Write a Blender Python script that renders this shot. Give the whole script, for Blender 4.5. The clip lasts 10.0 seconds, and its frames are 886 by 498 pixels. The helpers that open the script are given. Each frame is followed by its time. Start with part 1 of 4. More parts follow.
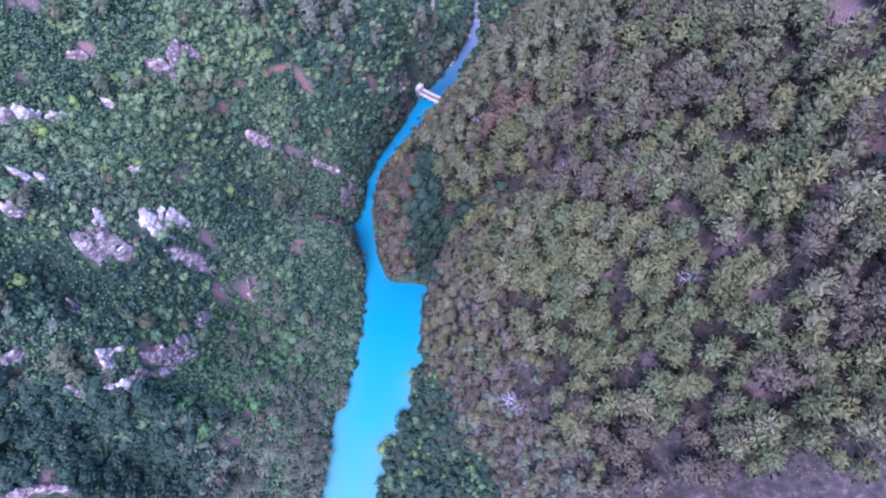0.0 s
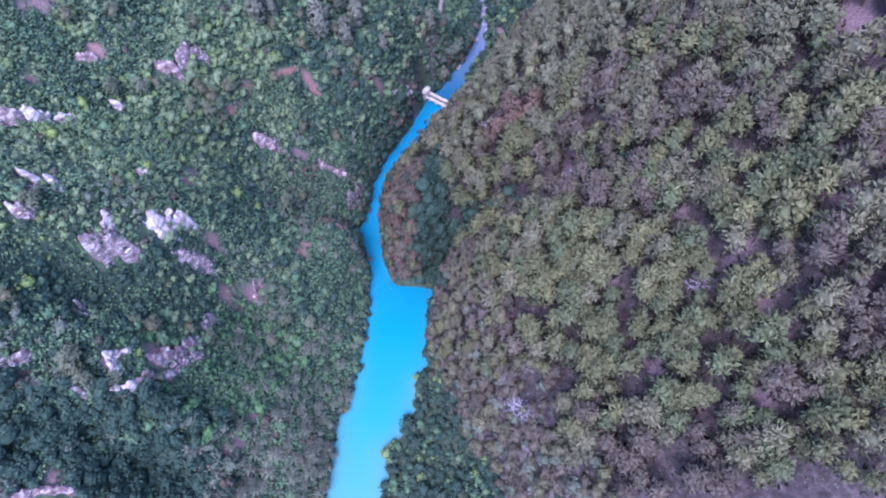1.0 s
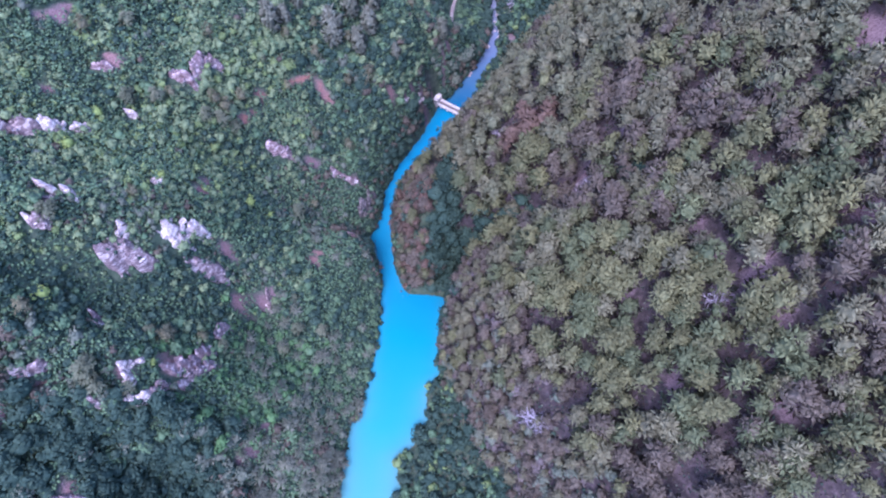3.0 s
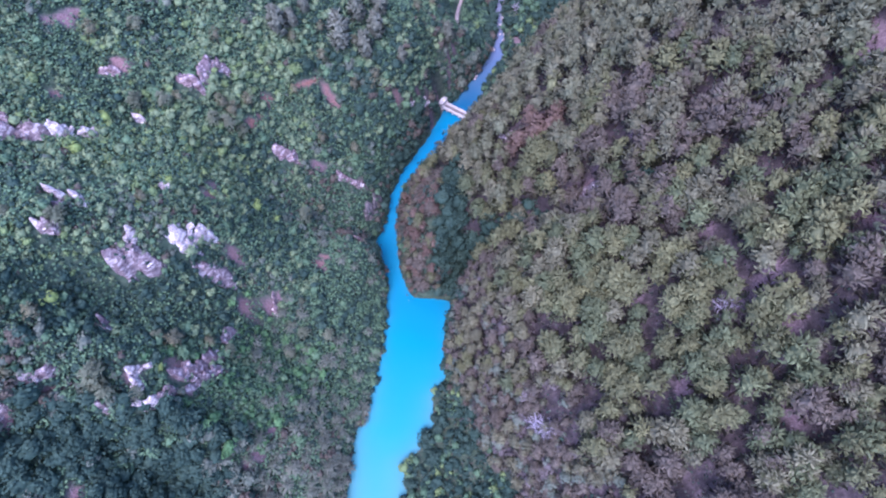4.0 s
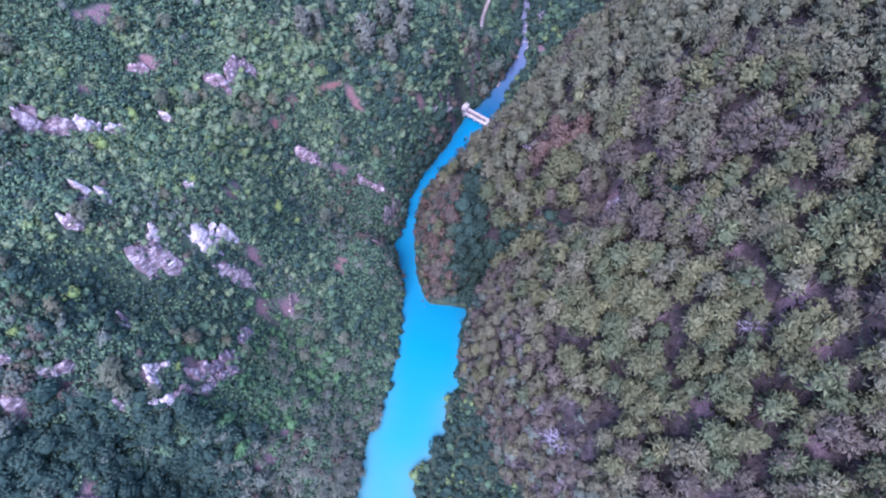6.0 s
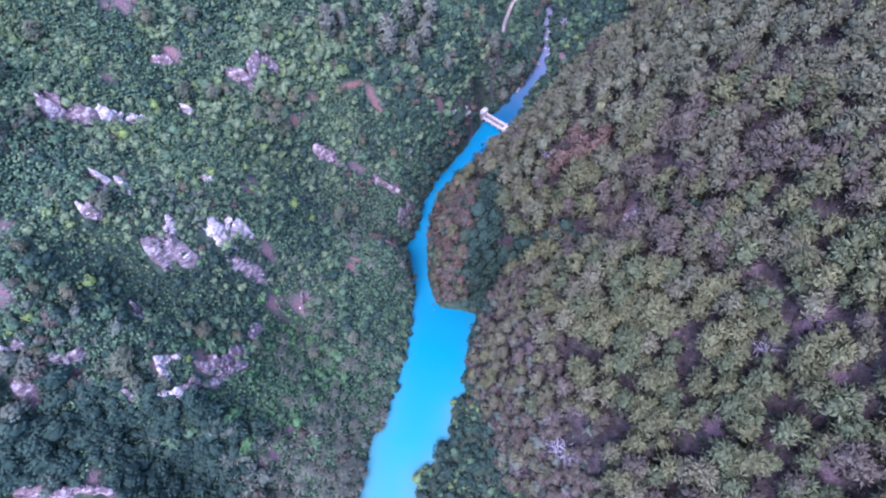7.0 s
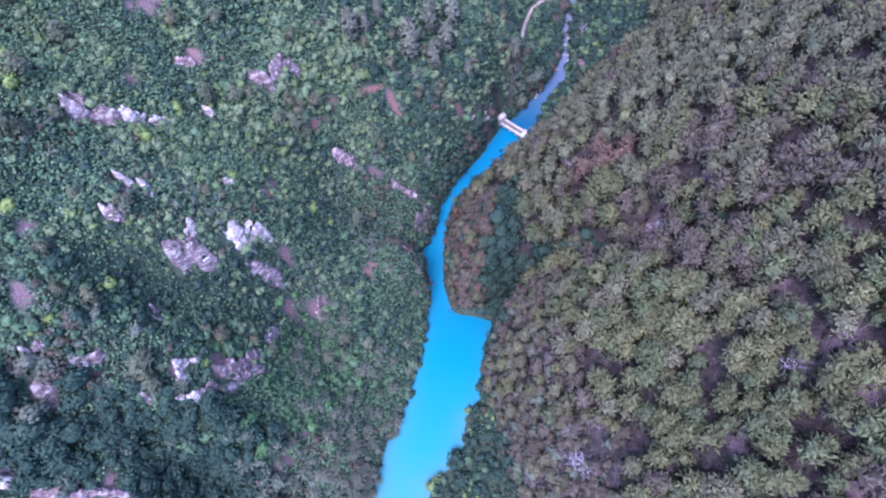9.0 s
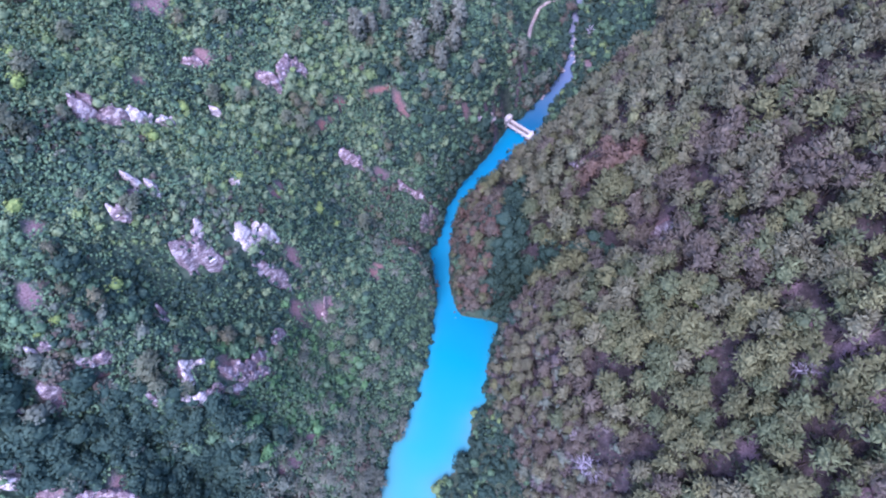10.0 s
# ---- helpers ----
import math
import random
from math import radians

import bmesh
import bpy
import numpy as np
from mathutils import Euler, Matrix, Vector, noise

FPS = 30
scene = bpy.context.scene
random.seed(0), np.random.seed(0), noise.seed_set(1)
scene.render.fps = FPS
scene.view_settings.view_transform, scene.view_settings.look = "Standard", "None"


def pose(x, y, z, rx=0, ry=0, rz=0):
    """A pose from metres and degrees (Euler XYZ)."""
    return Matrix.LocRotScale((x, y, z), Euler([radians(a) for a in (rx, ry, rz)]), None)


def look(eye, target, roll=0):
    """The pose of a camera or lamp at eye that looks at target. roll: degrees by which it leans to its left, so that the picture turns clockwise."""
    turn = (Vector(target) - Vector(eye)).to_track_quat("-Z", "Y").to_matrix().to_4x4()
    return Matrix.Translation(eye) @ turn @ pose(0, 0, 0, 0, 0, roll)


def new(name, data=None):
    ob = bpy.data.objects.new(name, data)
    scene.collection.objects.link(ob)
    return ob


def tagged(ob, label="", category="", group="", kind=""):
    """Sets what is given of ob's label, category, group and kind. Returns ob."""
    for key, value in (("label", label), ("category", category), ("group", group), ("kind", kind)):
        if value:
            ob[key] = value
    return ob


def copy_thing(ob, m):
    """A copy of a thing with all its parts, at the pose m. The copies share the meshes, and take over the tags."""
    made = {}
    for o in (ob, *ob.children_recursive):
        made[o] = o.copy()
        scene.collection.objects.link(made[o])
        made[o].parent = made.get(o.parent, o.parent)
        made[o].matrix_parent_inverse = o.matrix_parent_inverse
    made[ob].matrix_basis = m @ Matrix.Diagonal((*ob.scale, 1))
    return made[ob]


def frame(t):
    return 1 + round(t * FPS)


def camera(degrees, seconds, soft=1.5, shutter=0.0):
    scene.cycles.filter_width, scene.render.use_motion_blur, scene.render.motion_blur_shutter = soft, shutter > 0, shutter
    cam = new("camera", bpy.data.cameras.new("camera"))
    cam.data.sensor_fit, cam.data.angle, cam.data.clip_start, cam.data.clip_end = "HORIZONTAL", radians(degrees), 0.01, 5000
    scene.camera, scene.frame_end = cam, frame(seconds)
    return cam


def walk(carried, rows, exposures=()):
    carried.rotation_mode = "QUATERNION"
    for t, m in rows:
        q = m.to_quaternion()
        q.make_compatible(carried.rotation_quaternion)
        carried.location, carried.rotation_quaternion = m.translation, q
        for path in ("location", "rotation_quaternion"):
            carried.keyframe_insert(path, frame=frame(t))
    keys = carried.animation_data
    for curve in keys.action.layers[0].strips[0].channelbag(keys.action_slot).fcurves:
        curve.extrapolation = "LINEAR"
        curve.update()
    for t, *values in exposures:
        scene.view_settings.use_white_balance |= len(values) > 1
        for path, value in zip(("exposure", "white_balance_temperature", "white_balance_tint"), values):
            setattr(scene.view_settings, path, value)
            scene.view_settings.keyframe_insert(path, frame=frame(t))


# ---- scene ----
# A turquoise river in a wooded gorge, seen from a drone that slides back over it.
# Camera: seconds, place in metres, pitch, roll and yaw in degrees.
cam = camera(71.01, 10.0, soft=2.1)
ROWS = [
    (0.0, 0.00, 0.00, 220.00, -64.000, 0.298, -0.000),
    (0.5, -0.40, 0.48, 220.09, -63.941, 0.302, 0.355),
    (1.0, -1.10, 0.96, 220.27, -63.883, 0.296, 0.608),
    (1.5, -1.70, 1.48, 220.35, -63.831, 0.351, 0.767),
    (2.0, -2.23, 2.08, 220.46, -63.775, 0.428, 0.910),
    (2.5, -2.71, 2.63, 220.47, -63.697, 0.570, 1.001),
    (4.0, -5.00, 4.26, 220.77, -63.550, 0.810, 1.153),
    (4.5, -5.71, 4.70, 220.83, -63.503, 0.903, 1.216),
    (5.0, -6.52, 5.25, 220.81, -63.479, 0.971, 1.355),
    (5.5, -7.40, 5.71, 220.76, -63.404, 0.882, 2.117),
    (7.0, -10.26, 7.18, 220.70, -63.227, 0.090, 6.111),
    (7.5, -11.37, 7.53, 220.71, -63.161, 0.008, 6.677),
    (8.0, -12.32, 7.96, 220.61, -63.142, 0.024, 6.981),
    (8.5, -13.25, 8.34, 220.36, -63.078, 0.092, 7.229),
    (9.0, -14.33, 8.73, 220.12, -63.049, 0.130, 7.350),
    (9.5, -15.16, 9.14, 219.87, -63.031, 0.212, 7.540),
    (10.0, -15.78, 9.28, 219.47, -62.995, 0.226, 7.674),
]
walk(cam, [(t, pose(x, y, z, 90 + pitch, roll, yaw)) for t, x, y, z, pitch, roll, yaw in ROWS], [(0.0, 1.34, 5560, 32), (10.0, 1.34, 5560, 32)])

# ---- light ----
world = bpy.data.worlds.new("sky")
scene.world = world
world.use_nodes = True
wn = world.node_tree.nodes
sky = wn.new("ShaderNodeTexSky")
sky.sky_type, sky.sun_disc = "NISHITA", False
SUN_HEIGHT, SUN_TURN = 62.0, 196.0
sky.sun_elevation, sky.sun_rotation = radians(SUN_HEIGHT), radians(SUN_TURN)
world.node_tree.links.new(sky.outputs[0], wn["Background"].inputs[0])
wn["Background"].inputs[1].default_value = 0.205
sun = new("sun", bpy.data.lights.new("sun", "SUN"))
sun.data.energy, sun.data.angle, sun.data.color = 1.6, radians(32), (1.0, 0.95, 0.95)
away = Vector((math.sin(radians(SUN_TURN)) * math.cos(radians(SUN_HEIGHT)), math.cos(radians(SUN_TURN)) * math.cos(radians(SUN_HEIGHT)), math.sin(radians(SUN_HEIGHT))))
sun.matrix_world = look(away * 600, (0, 0, 0))

# ---- materials ----
def nodes_of(name, roughness, specular=0.3):
    m = bpy.data.materials.new(name)
    m.use_nodes = True
    b = m.node_tree.nodes["Principled BSDF"]
    b.inputs["Roughness"].default_value, b.inputs["Specular IOR Level"].default_value = roughness, specular
    return m, m.node_tree.nodes, m.node_tree.links, b


def ramp(nd, ln, fac, stops):
    r = nd.new("ShaderNodeValToRGB")
    e = r.color_ramp.elements
    while len(e) < len(stops):
        e.new(0.5)
    for s, (p, c) in zip(e, stops):
        s.position, s.color = p, (*c, 1)
    ln.new(fac, r.inputs[0])
    return r.outputs[0]


def noise_tex(nd, ln, where, scale, detail=4.0, rough=0.6):
    n = nd.new("ShaderNodeTexNoise")
    n.inputs["Scale"].default_value, n.inputs["Detail"].default_value, n.inputs["Roughness"].default_value = scale, detail, rough
    ln.new(where, n.inputs["Vector"])
    return n.outputs["Fac"]


def mix(nd, ln, fac, a, b, how="MIX"):
    n = nd.new("ShaderNodeMix")
    n.data_type, n.blend_type = "RGBA", how
    for socket, v in ((n.inputs[0], fac), (n.inputs[6], a), (n.inputs[7], b)):
        if hasattr(v, "is_linked"):
            ln.new(v, socket)
        else:
            socket.default_value = v if isinstance(v, float) else (*v, 1)
    return n.outputs[2]


def math_node(nd, ln, how, a, b):
    n = nd.new("ShaderNodeMath")
    n.operation = how
    for socket, v in ((n.inputs[0], a), (n.inputs[1], b)):
        if hasattr(v, "is_linked"):
            ln.new(v, socket)
        else:
            socket.default_value = v
    return n.outputs[0]


def bump(nd, ln, b, height, distance, strength=0.6):
    n = nd.new("ShaderNodeBump")
    n.inputs["Distance"].default_value, n.inputs["Strength"].default_value = distance, strength
    ln.new(height, n.inputs["Height"])
    ln.new(n.outputs[0], b.inputs["Normal"])


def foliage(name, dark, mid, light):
    """Leaves: one tone a tree, a weaker one a tuft, paler tips; lit tops and shaded hearts are put into the colour.
    Soft crowns: the normals swell over the boughs.
    """
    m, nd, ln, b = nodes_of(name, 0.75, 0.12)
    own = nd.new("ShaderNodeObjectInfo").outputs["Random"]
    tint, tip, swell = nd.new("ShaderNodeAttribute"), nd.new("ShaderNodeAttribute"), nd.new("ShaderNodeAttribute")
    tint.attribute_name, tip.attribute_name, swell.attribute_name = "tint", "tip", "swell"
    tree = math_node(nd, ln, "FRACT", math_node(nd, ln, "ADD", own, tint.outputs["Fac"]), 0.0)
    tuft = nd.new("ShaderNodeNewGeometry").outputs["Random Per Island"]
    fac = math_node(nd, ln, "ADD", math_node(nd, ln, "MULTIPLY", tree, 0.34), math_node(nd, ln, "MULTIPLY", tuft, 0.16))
    # The tip value carries the crown's painted light: pale outside and above, dark within.
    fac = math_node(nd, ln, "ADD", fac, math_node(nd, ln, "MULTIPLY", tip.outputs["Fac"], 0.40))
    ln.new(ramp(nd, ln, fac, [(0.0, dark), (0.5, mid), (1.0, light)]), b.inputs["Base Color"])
    turn = nd.new("ShaderNodeVectorTransform")
    turn.vector_type, turn.convert_from, turn.convert_to = "NORMAL", "OBJECT", "WORLD"
    ln.new(swell.outputs["Vector"], turn.inputs[0])
    ln.new(turn.outputs[0], b.inputs["Normal"])
    return m


LEAF_GREEN = foliage("leaf_green", (0.068, 0.127, 0.081), (0.116, 0.197, 0.114), (0.178, 0.270, 0.146))
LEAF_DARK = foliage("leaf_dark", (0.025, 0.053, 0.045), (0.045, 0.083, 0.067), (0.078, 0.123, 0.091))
LEAF_LIME = foliage("leaf_lime", (0.122, 0.183, 0.085), (0.197, 0.273, 0.116), (0.281, 0.356, 0.151))
LEAF_FRESH = foliage("leaf_fresh", (0.116, 0.171, 0.105), (0.191, 0.258, 0.142), (0.270, 0.329, 0.178))
LEAF_GREY = foliage("leaf_grey", (0.086, 0.110, 0.092), (0.145, 0.172, 0.136), (0.215, 0.233, 0.179))
LEAF_BROWN = foliage("leaf_brown", (0.07, 0.061, 0.053), (0.122, 0.105, 0.088), (0.195, 0.168, 0.138))
LEAF_MAUVE = foliage("leaf_mauve", (0.086, 0.074, 0.078), (0.155, 0.131, 0.136), (0.25, 0.214, 0.22))
PINE_OLIVE = foliage("pine_olive", (0.094, 0.106, 0.062), (0.183, 0.194, 0.104), (0.352, 0.352, 0.180))
PINE_GREEN = foliage("pine_green", (0.080, 0.104, 0.064), (0.147, 0.178, 0.099), (0.287, 0.315, 0.165))
PINE_GREY = foliage("pine_grey", (0.103, 0.106, 0.075), (0.192, 0.193, 0.127), (0.343, 0.334, 0.210))
PINE_TEAL = foliage("pine_teal", (0.102, 0.114, 0.076), (0.187, 0.201, 0.129), (0.336, 0.342, 0.208))
PINE_BROWN = foliage("pine_brown", (0.082, 0.072, 0.062), (0.162, 0.138, 0.117), (0.285, 0.245, 0.201))
PINE_RUST = foliage("pine_rust", (0.102, 0.072, 0.060), (0.200, 0.137, 0.113), (0.31, 0.222, 0.182))
PINE_SLOPE = foliage("pine_slope", (0.080, 0.100, 0.072), (0.150, 0.175, 0.120), (0.26, 0.28, 0.20))
LEAF_LUSH = foliage("leaf_lush", (0.058, 0.125, 0.060), (0.100, 0.205, 0.092), (0.165, 0.290, 0.130))
LEAF_RUST = foliage("leaf_rust", (0.072, 0.048, 0.042), (0.130, 0.086, 0.072), (0.20, 0.138, 0.112))
LEAF_YELLOW = foliage("leaf_yellow", (0.13, 0.19, 0.07), (0.23, 0.31, 0.10), (0.36, 0.43, 0.15))
PINE_PALE = foliage("pine_pale", (0.085, 0.105, 0.085), (0.150, 0.172, 0.136), (0.25, 0.265, 0.21))
PINE_TALL = foliage("pine_tall", (0.121, 0.140, 0.113), (0.234, 0.254, 0.204), (0.356, 0.368, 0.293))


def bark():
    m, nd, ln, b = nodes_of("bark", 0.9, 0.2)
    at = nd.new("ShaderNodeTexCoord").outputs["Object"]
    f = noise_tex(nd, ln, at, 3.0)
    ln.new(ramp(nd, ln, f, [(0.3, (0.05, 0.04, 0.035)), (0.7, (0.15, 0.115, 0.095))]), b.inputs["Base Color"])
    bump(nd, ln, b, f, 0.05)
    return m


BARK = bark()


def dead_wood():
    m, nd, ln, b = nodes_of("dead_wood", 0.85, 0.2)
    f = noise_tex(nd, ln, nd.new("ShaderNodeTexCoord").outputs["Object"], 2.5)
    ln.new(ramp(nd, ln, f, [(0.3, (0.30, 0.26, 0.33)), (0.7, (0.58, 0.53, 0.62))]), b.inputs["Base Color"])
    return m


DEAD_WOOD = dead_wood()


def earth():
    """Leaf litter under the woods; bare pink-grey limestone soil where the attribute says so."""
    m, nd, ln, b = nodes_of("earth", 0.95, 0.1)
    at = nd.new("ShaderNodeTexCoord").outputs["Object"]
    mid, fine = noise_tex(nd, ln, at, 0.5), noise_tex(nd, ln, at, 2.4, 6.0)
    leafy = ramp(nd, ln, mid, [(0.3, (0.042, 0.072, 0.052)), (0.55, (0.078, 0.115, 0.080)), (0.75, (0.125, 0.150, 0.105))])
    needles = ramp(nd, ln, mid, [(0.3, (0.034, 0.030, 0.033)), (0.55, (0.080, 0.064, 0.071)), (0.75, (0.18, 0.14, 0.155))])
    pines = nd.new("ShaderNodeAttribute")
    pines.attribute_name = "pines"
    litter = mix(nd, ln, pines.outputs["Fac"], leafy, needles)
    soil = ramp(nd, ln, fine, [(0.3, (0.095, 0.070, 0.088)), (0.5, (0.19, 0.14, 0.170)), (0.72, (0.29, 0.225, 0.255))])
    red = ramp(nd, ln, fine, [(0.3, (0.18, 0.078, 0.062)), (0.7, (0.44, 0.22, 0.175))])
    bare, rust = nd.new("ShaderNodeAttribute"), nd.new("ShaderNodeAttribute")
    bare.attribute_name, rust.attribute_name = "bare", "rust"
    stony = mix(nd, ln, rust.outputs["Fac"], soil, red)
    edge = math_node(nd, ln, "ADD", bare.outputs["Fac"], math_node(nd, ln, "MULTIPLY", math_node(nd, ln, "SUBTRACT", fine, 0.5), 0.9))
    flat = nd.new("ShaderNodeSeparateXYZ")
    ln.new(nd.new("ShaderNodeNewGeometry").outputs["Normal"], flat.inputs[0])
    cliff = ramp(nd, ln, mid, [(0.35, (0.05, 0.045, 0.052)), (0.55, (0.12, 0.10, 0.115)), (0.7, (0.24, 0.20, 0.22))])
    steep = ramp(nd, ln, math_node(nd, ln, "ADD", flat.outputs["Z"], math_node(nd, ln, "MULTIPLY", fine, 0.12)), [(0.16, (1, 1, 1)), (0.28, (0, 0, 0))])
    soft_ground = mix(nd, ln, ramp(nd, ln, edge, [(0.25, (0, 0, 0)), (0.75, (1, 1, 1))]), litter, stony)
    ln.new(mix(nd, ln, steep, soft_ground, cliff), b.inputs["Base Color"])
    bump(nd, ln, b, fine, 0.4)
    return m


EARTH = earth()


def limestone(name, low, mid, high, scale=0.5):
    """Bedded limestone: blotches of pale and stained stone, dark cracks, a rough face."""
    m, nd, ln, b = nodes_of(name, 0.9, 0.2)
    at = nd.new("ShaderNodeTexCoord").outputs["Object"]
    stretch = nd.new("ShaderNodeMapping")
    stretch.inputs["Scale"].default_value = (0.8, 1.15, 1.5)
    stretch.inputs["Rotation"].default_value = (0, 0, radians(-30))
    ln.new(at, stretch.inputs[0])
    a, c = noise_tex(nd, ln, stretch.outputs[0], scale, 3.0, 0.55), noise_tex(nd, ln, at, scale * 6, 6.0, 0.7)
    f = math_node(nd, ln, "ADD", math_node(nd, ln, "MULTIPLY", a, 0.62), math_node(nd, ln, "MULTIPLY", c, 0.38))
    stone = ramp(nd, ln, f, [(0.39, low), (0.46, mid), (0.52, mid), (0.56, high)])
    crack = nd.new("ShaderNodeTexVoronoi")
    crack.feature = "DISTANCE_TO_EDGE"
    crack.inputs["Scale"].default_value = scale * 1.6
    ln.new(stretch.outputs[0], crack.inputs["Vector"])
    gap = math_node(nd, ln, "ADD", crack.outputs["Distance"], math_node(nd, ln, "MULTIPLY", math_node(nd, ln, "SUBTRACT", c, 0.5), 0.35))
    lines = ramp(nd, ln, gap, [(0.01, (0.55, 0.52, 0.56)), (0.07, (1, 1, 1))])
    ln.new(mix(nd, ln, 1.0, stone, lines, "MULTIPLY"), b.inputs["Base Color"])
    bump(nd, ln, b, f, 0.4, 0.5)
    return m


ROCK_WHITE = limestone("pale_limestone", (0.120, 0.096, 0.104), (0.500, 0.421, 0.432), (0.860, 0.784, 0.753))
ROCK_MAUVE = limestone("mauve_limestone", (0.099, 0.075, 0.086), (0.243, 0.185, 0.202), (0.558, 0.475, 0.486))
ROCK_PINK = limestone("pink_limestone", (0.11, 0.075, 0.082), (0.26, 0.185, 0.198), (0.60, 0.49, 0.51))
ROCK_DARK = limestone("weathered_limestone", (0.07, 0.065, 0.07), (0.14, 0.125, 0.13), (0.27, 0.235, 0.25))
DECK_STONE = limestone("worn_deck", (0.12, 0.10, 0.105), (0.20, 0.175, 0.18), (0.34, 0.30, 0.30), 0.8)
CONCRETE = limestone("pale_concrete", (0.58, 0.53, 0.52), (0.74, 0.68, 0.67), (0.82, 0.77, 0.76), 0.5)
TRACK_EARTH = limestone("track_earth", (0.28, 0.21, 0.20), (0.42, 0.33, 0.31), (0.55, 0.46, 0.43), 0.8)


def river_water():
    """Milky turquoise water: deeper blue upstream, paler over the silt downstream."""
    m, nd, ln, b = nodes_of("turquoise_water", 0.25, 0.12)
    at = nd.new("ShaderNodeTexCoord").outputs["Object"]
    xyz = nd.new("ShaderNodeSeparateXYZ")
    ln.new(at, xyz.inputs[0])
    cloud = noise_tex(nd, ln, at, 0.07, 3.0)
    y = math_node(nd, ln, "ADD", xyz.outputs["Y"], math_node(nd, ln, "MULTIPLY", math_node(nd, ln, "SUBTRACT", cloud, 0.5), 14.0))
    f = math_node(nd, ln, "DIVIDE", y, 250.0)
    shoal = nd.new("ShaderNodeAttribute")
    shoal.attribute_name = "shoal"
    blend = nd.new("ShaderNodeMix")
    blend.data_type = "RGBA"
    ln.new(math_node(nd, ln, "MULTIPLY", shoal.outputs["Fac"], math_node(nd, ln, "ADD", cloud, 0.35)), blend.inputs["Factor"])
    blend.inputs["B"].default_value = (0.13, 0.27, 0.31, 1.0)
    ln.new(blend.outputs["Result"], b.inputs["Base Color"])
    ln.new(ramp(nd, ln, f, [(0.07, (0.075, 0.32, 0.335)), (0.17, (0.024, 0.300, 0.375)), (0.30, (0.004, 0.255, 0.38)), (0.36, (0.007, 0.222, 0.365)), (0.66, (0.007, 0.205, 0.385)), (0.715, (0.004, 0.21, 0.37)), (0.74, (0.01, 0.115, 0.235)), (0.80, (0.06, 0.145, 0.26)), (0.88, (0.14, 0.175, 0.29)), (0.96, (0.19, 0.19, 0.26))]), blend.inputs["A"])
    bump(nd, ln, b, noise_tex(nd, ln, at, 1.3, 3.0), 0.02, 0.3)
    return m


WATER = river_water()

# ---- the lie of the land ----
# Banks of the river: y along the valley, x of the waterline.
BANK_LEFT = np.array([(-60, -52), (0, -43), (24, -40), (41, -39), (48, -36), (59, -33.3), (72, -31.5), (85, -30.6), (99, -31.4), (108, -34.5), (114, -38.2), (119, -36.5), (126, -33.6), (139, -32.4), (151, -28), (164, -20.2), (180, -12.4), (186, -7.6), (199, 0.8), (210, 7.2), (221, 11.9), (232, 12.9), (241, 12.6), (300, 18)])
BANK_RIGHT = np.array([(-60, -32), (0, -24), (26, -22), (34, -23), (37, -17.5), (44, -13.7), (58, -12.9), (63, -8.8), (79, -8.3), (92.5, -7), (93.5, -21.3), (97, -24.4), (109, -27.5), (124, -29.6), (137, -28.6), (149, -23.2), (163, -9.6), (173, 0.6), (183, 4.2), (188, 3.6), (199, 6.6), (216, 15.0), (232, 15.2), (241, 14.5), (300, 22)])
# Rim of the right-hand cliff, then the foot of the slope further up.
FOOT_RIGHT = np.array([(-60, 40), (0, 30), (28, 12.5), (36, 8), (45, 2.5), (57, -4), (65, -6.8), (80, -7), (92, -5), (100, -9), (110, -16), (124, -24), (137, -26), (149, -20.5), (163, -7), (183, 9), (199, 15), (216, 20), (241, 22), (300, 28)])
# Height of the treetops above the water, by station along the valley and by distance from the bank.
STATIONS = np.array([0, 30, 60, 90, 120, 150, 185, 230], float)
OUT_LEFT = np.array([0, 8, 20, 35, 50, 70, 95], float)
OUT_RIGHT = np.array([0, 8, 16, 26, 40, 60, 85], float)
RISE_LEFT = np.array([
    (3, 8, 13, 35, 55, 58, 78),
    (3, 16, 20, 45, 65, 83, 99),
    (3, 5, 20, 34, 65, 101, 110),
    (3, 14, 30, 48, 73, 88, 110),
    (3, 18, 30, 53, 78, 92, 109),
    (5, 35, 46, 62, 81, 93, 110),
    (4, 45, 59, 63, 70, 89, 112),
    (2, 2, 7, 38, 61, 85, 115),
], float)
RISE_RIGHT = np.array([
    (24, 42, 58, 67, 79, 91, 113),
    (23, 41, 59, 65, 76, 87, 115),
    (23, 38, 50, 60, 76, 90, 116),
    (22, 34, 42, 58, 78, 100, 115),
    (7, 21, 27, 49, 66, 88, 108),
    (7, 18, 27, 42, 68, 83, 97),
    (5, 25, 41, 49, 70, 83, 94),
    (2, 3, 6, 14, 30, 55, 80),
], float)
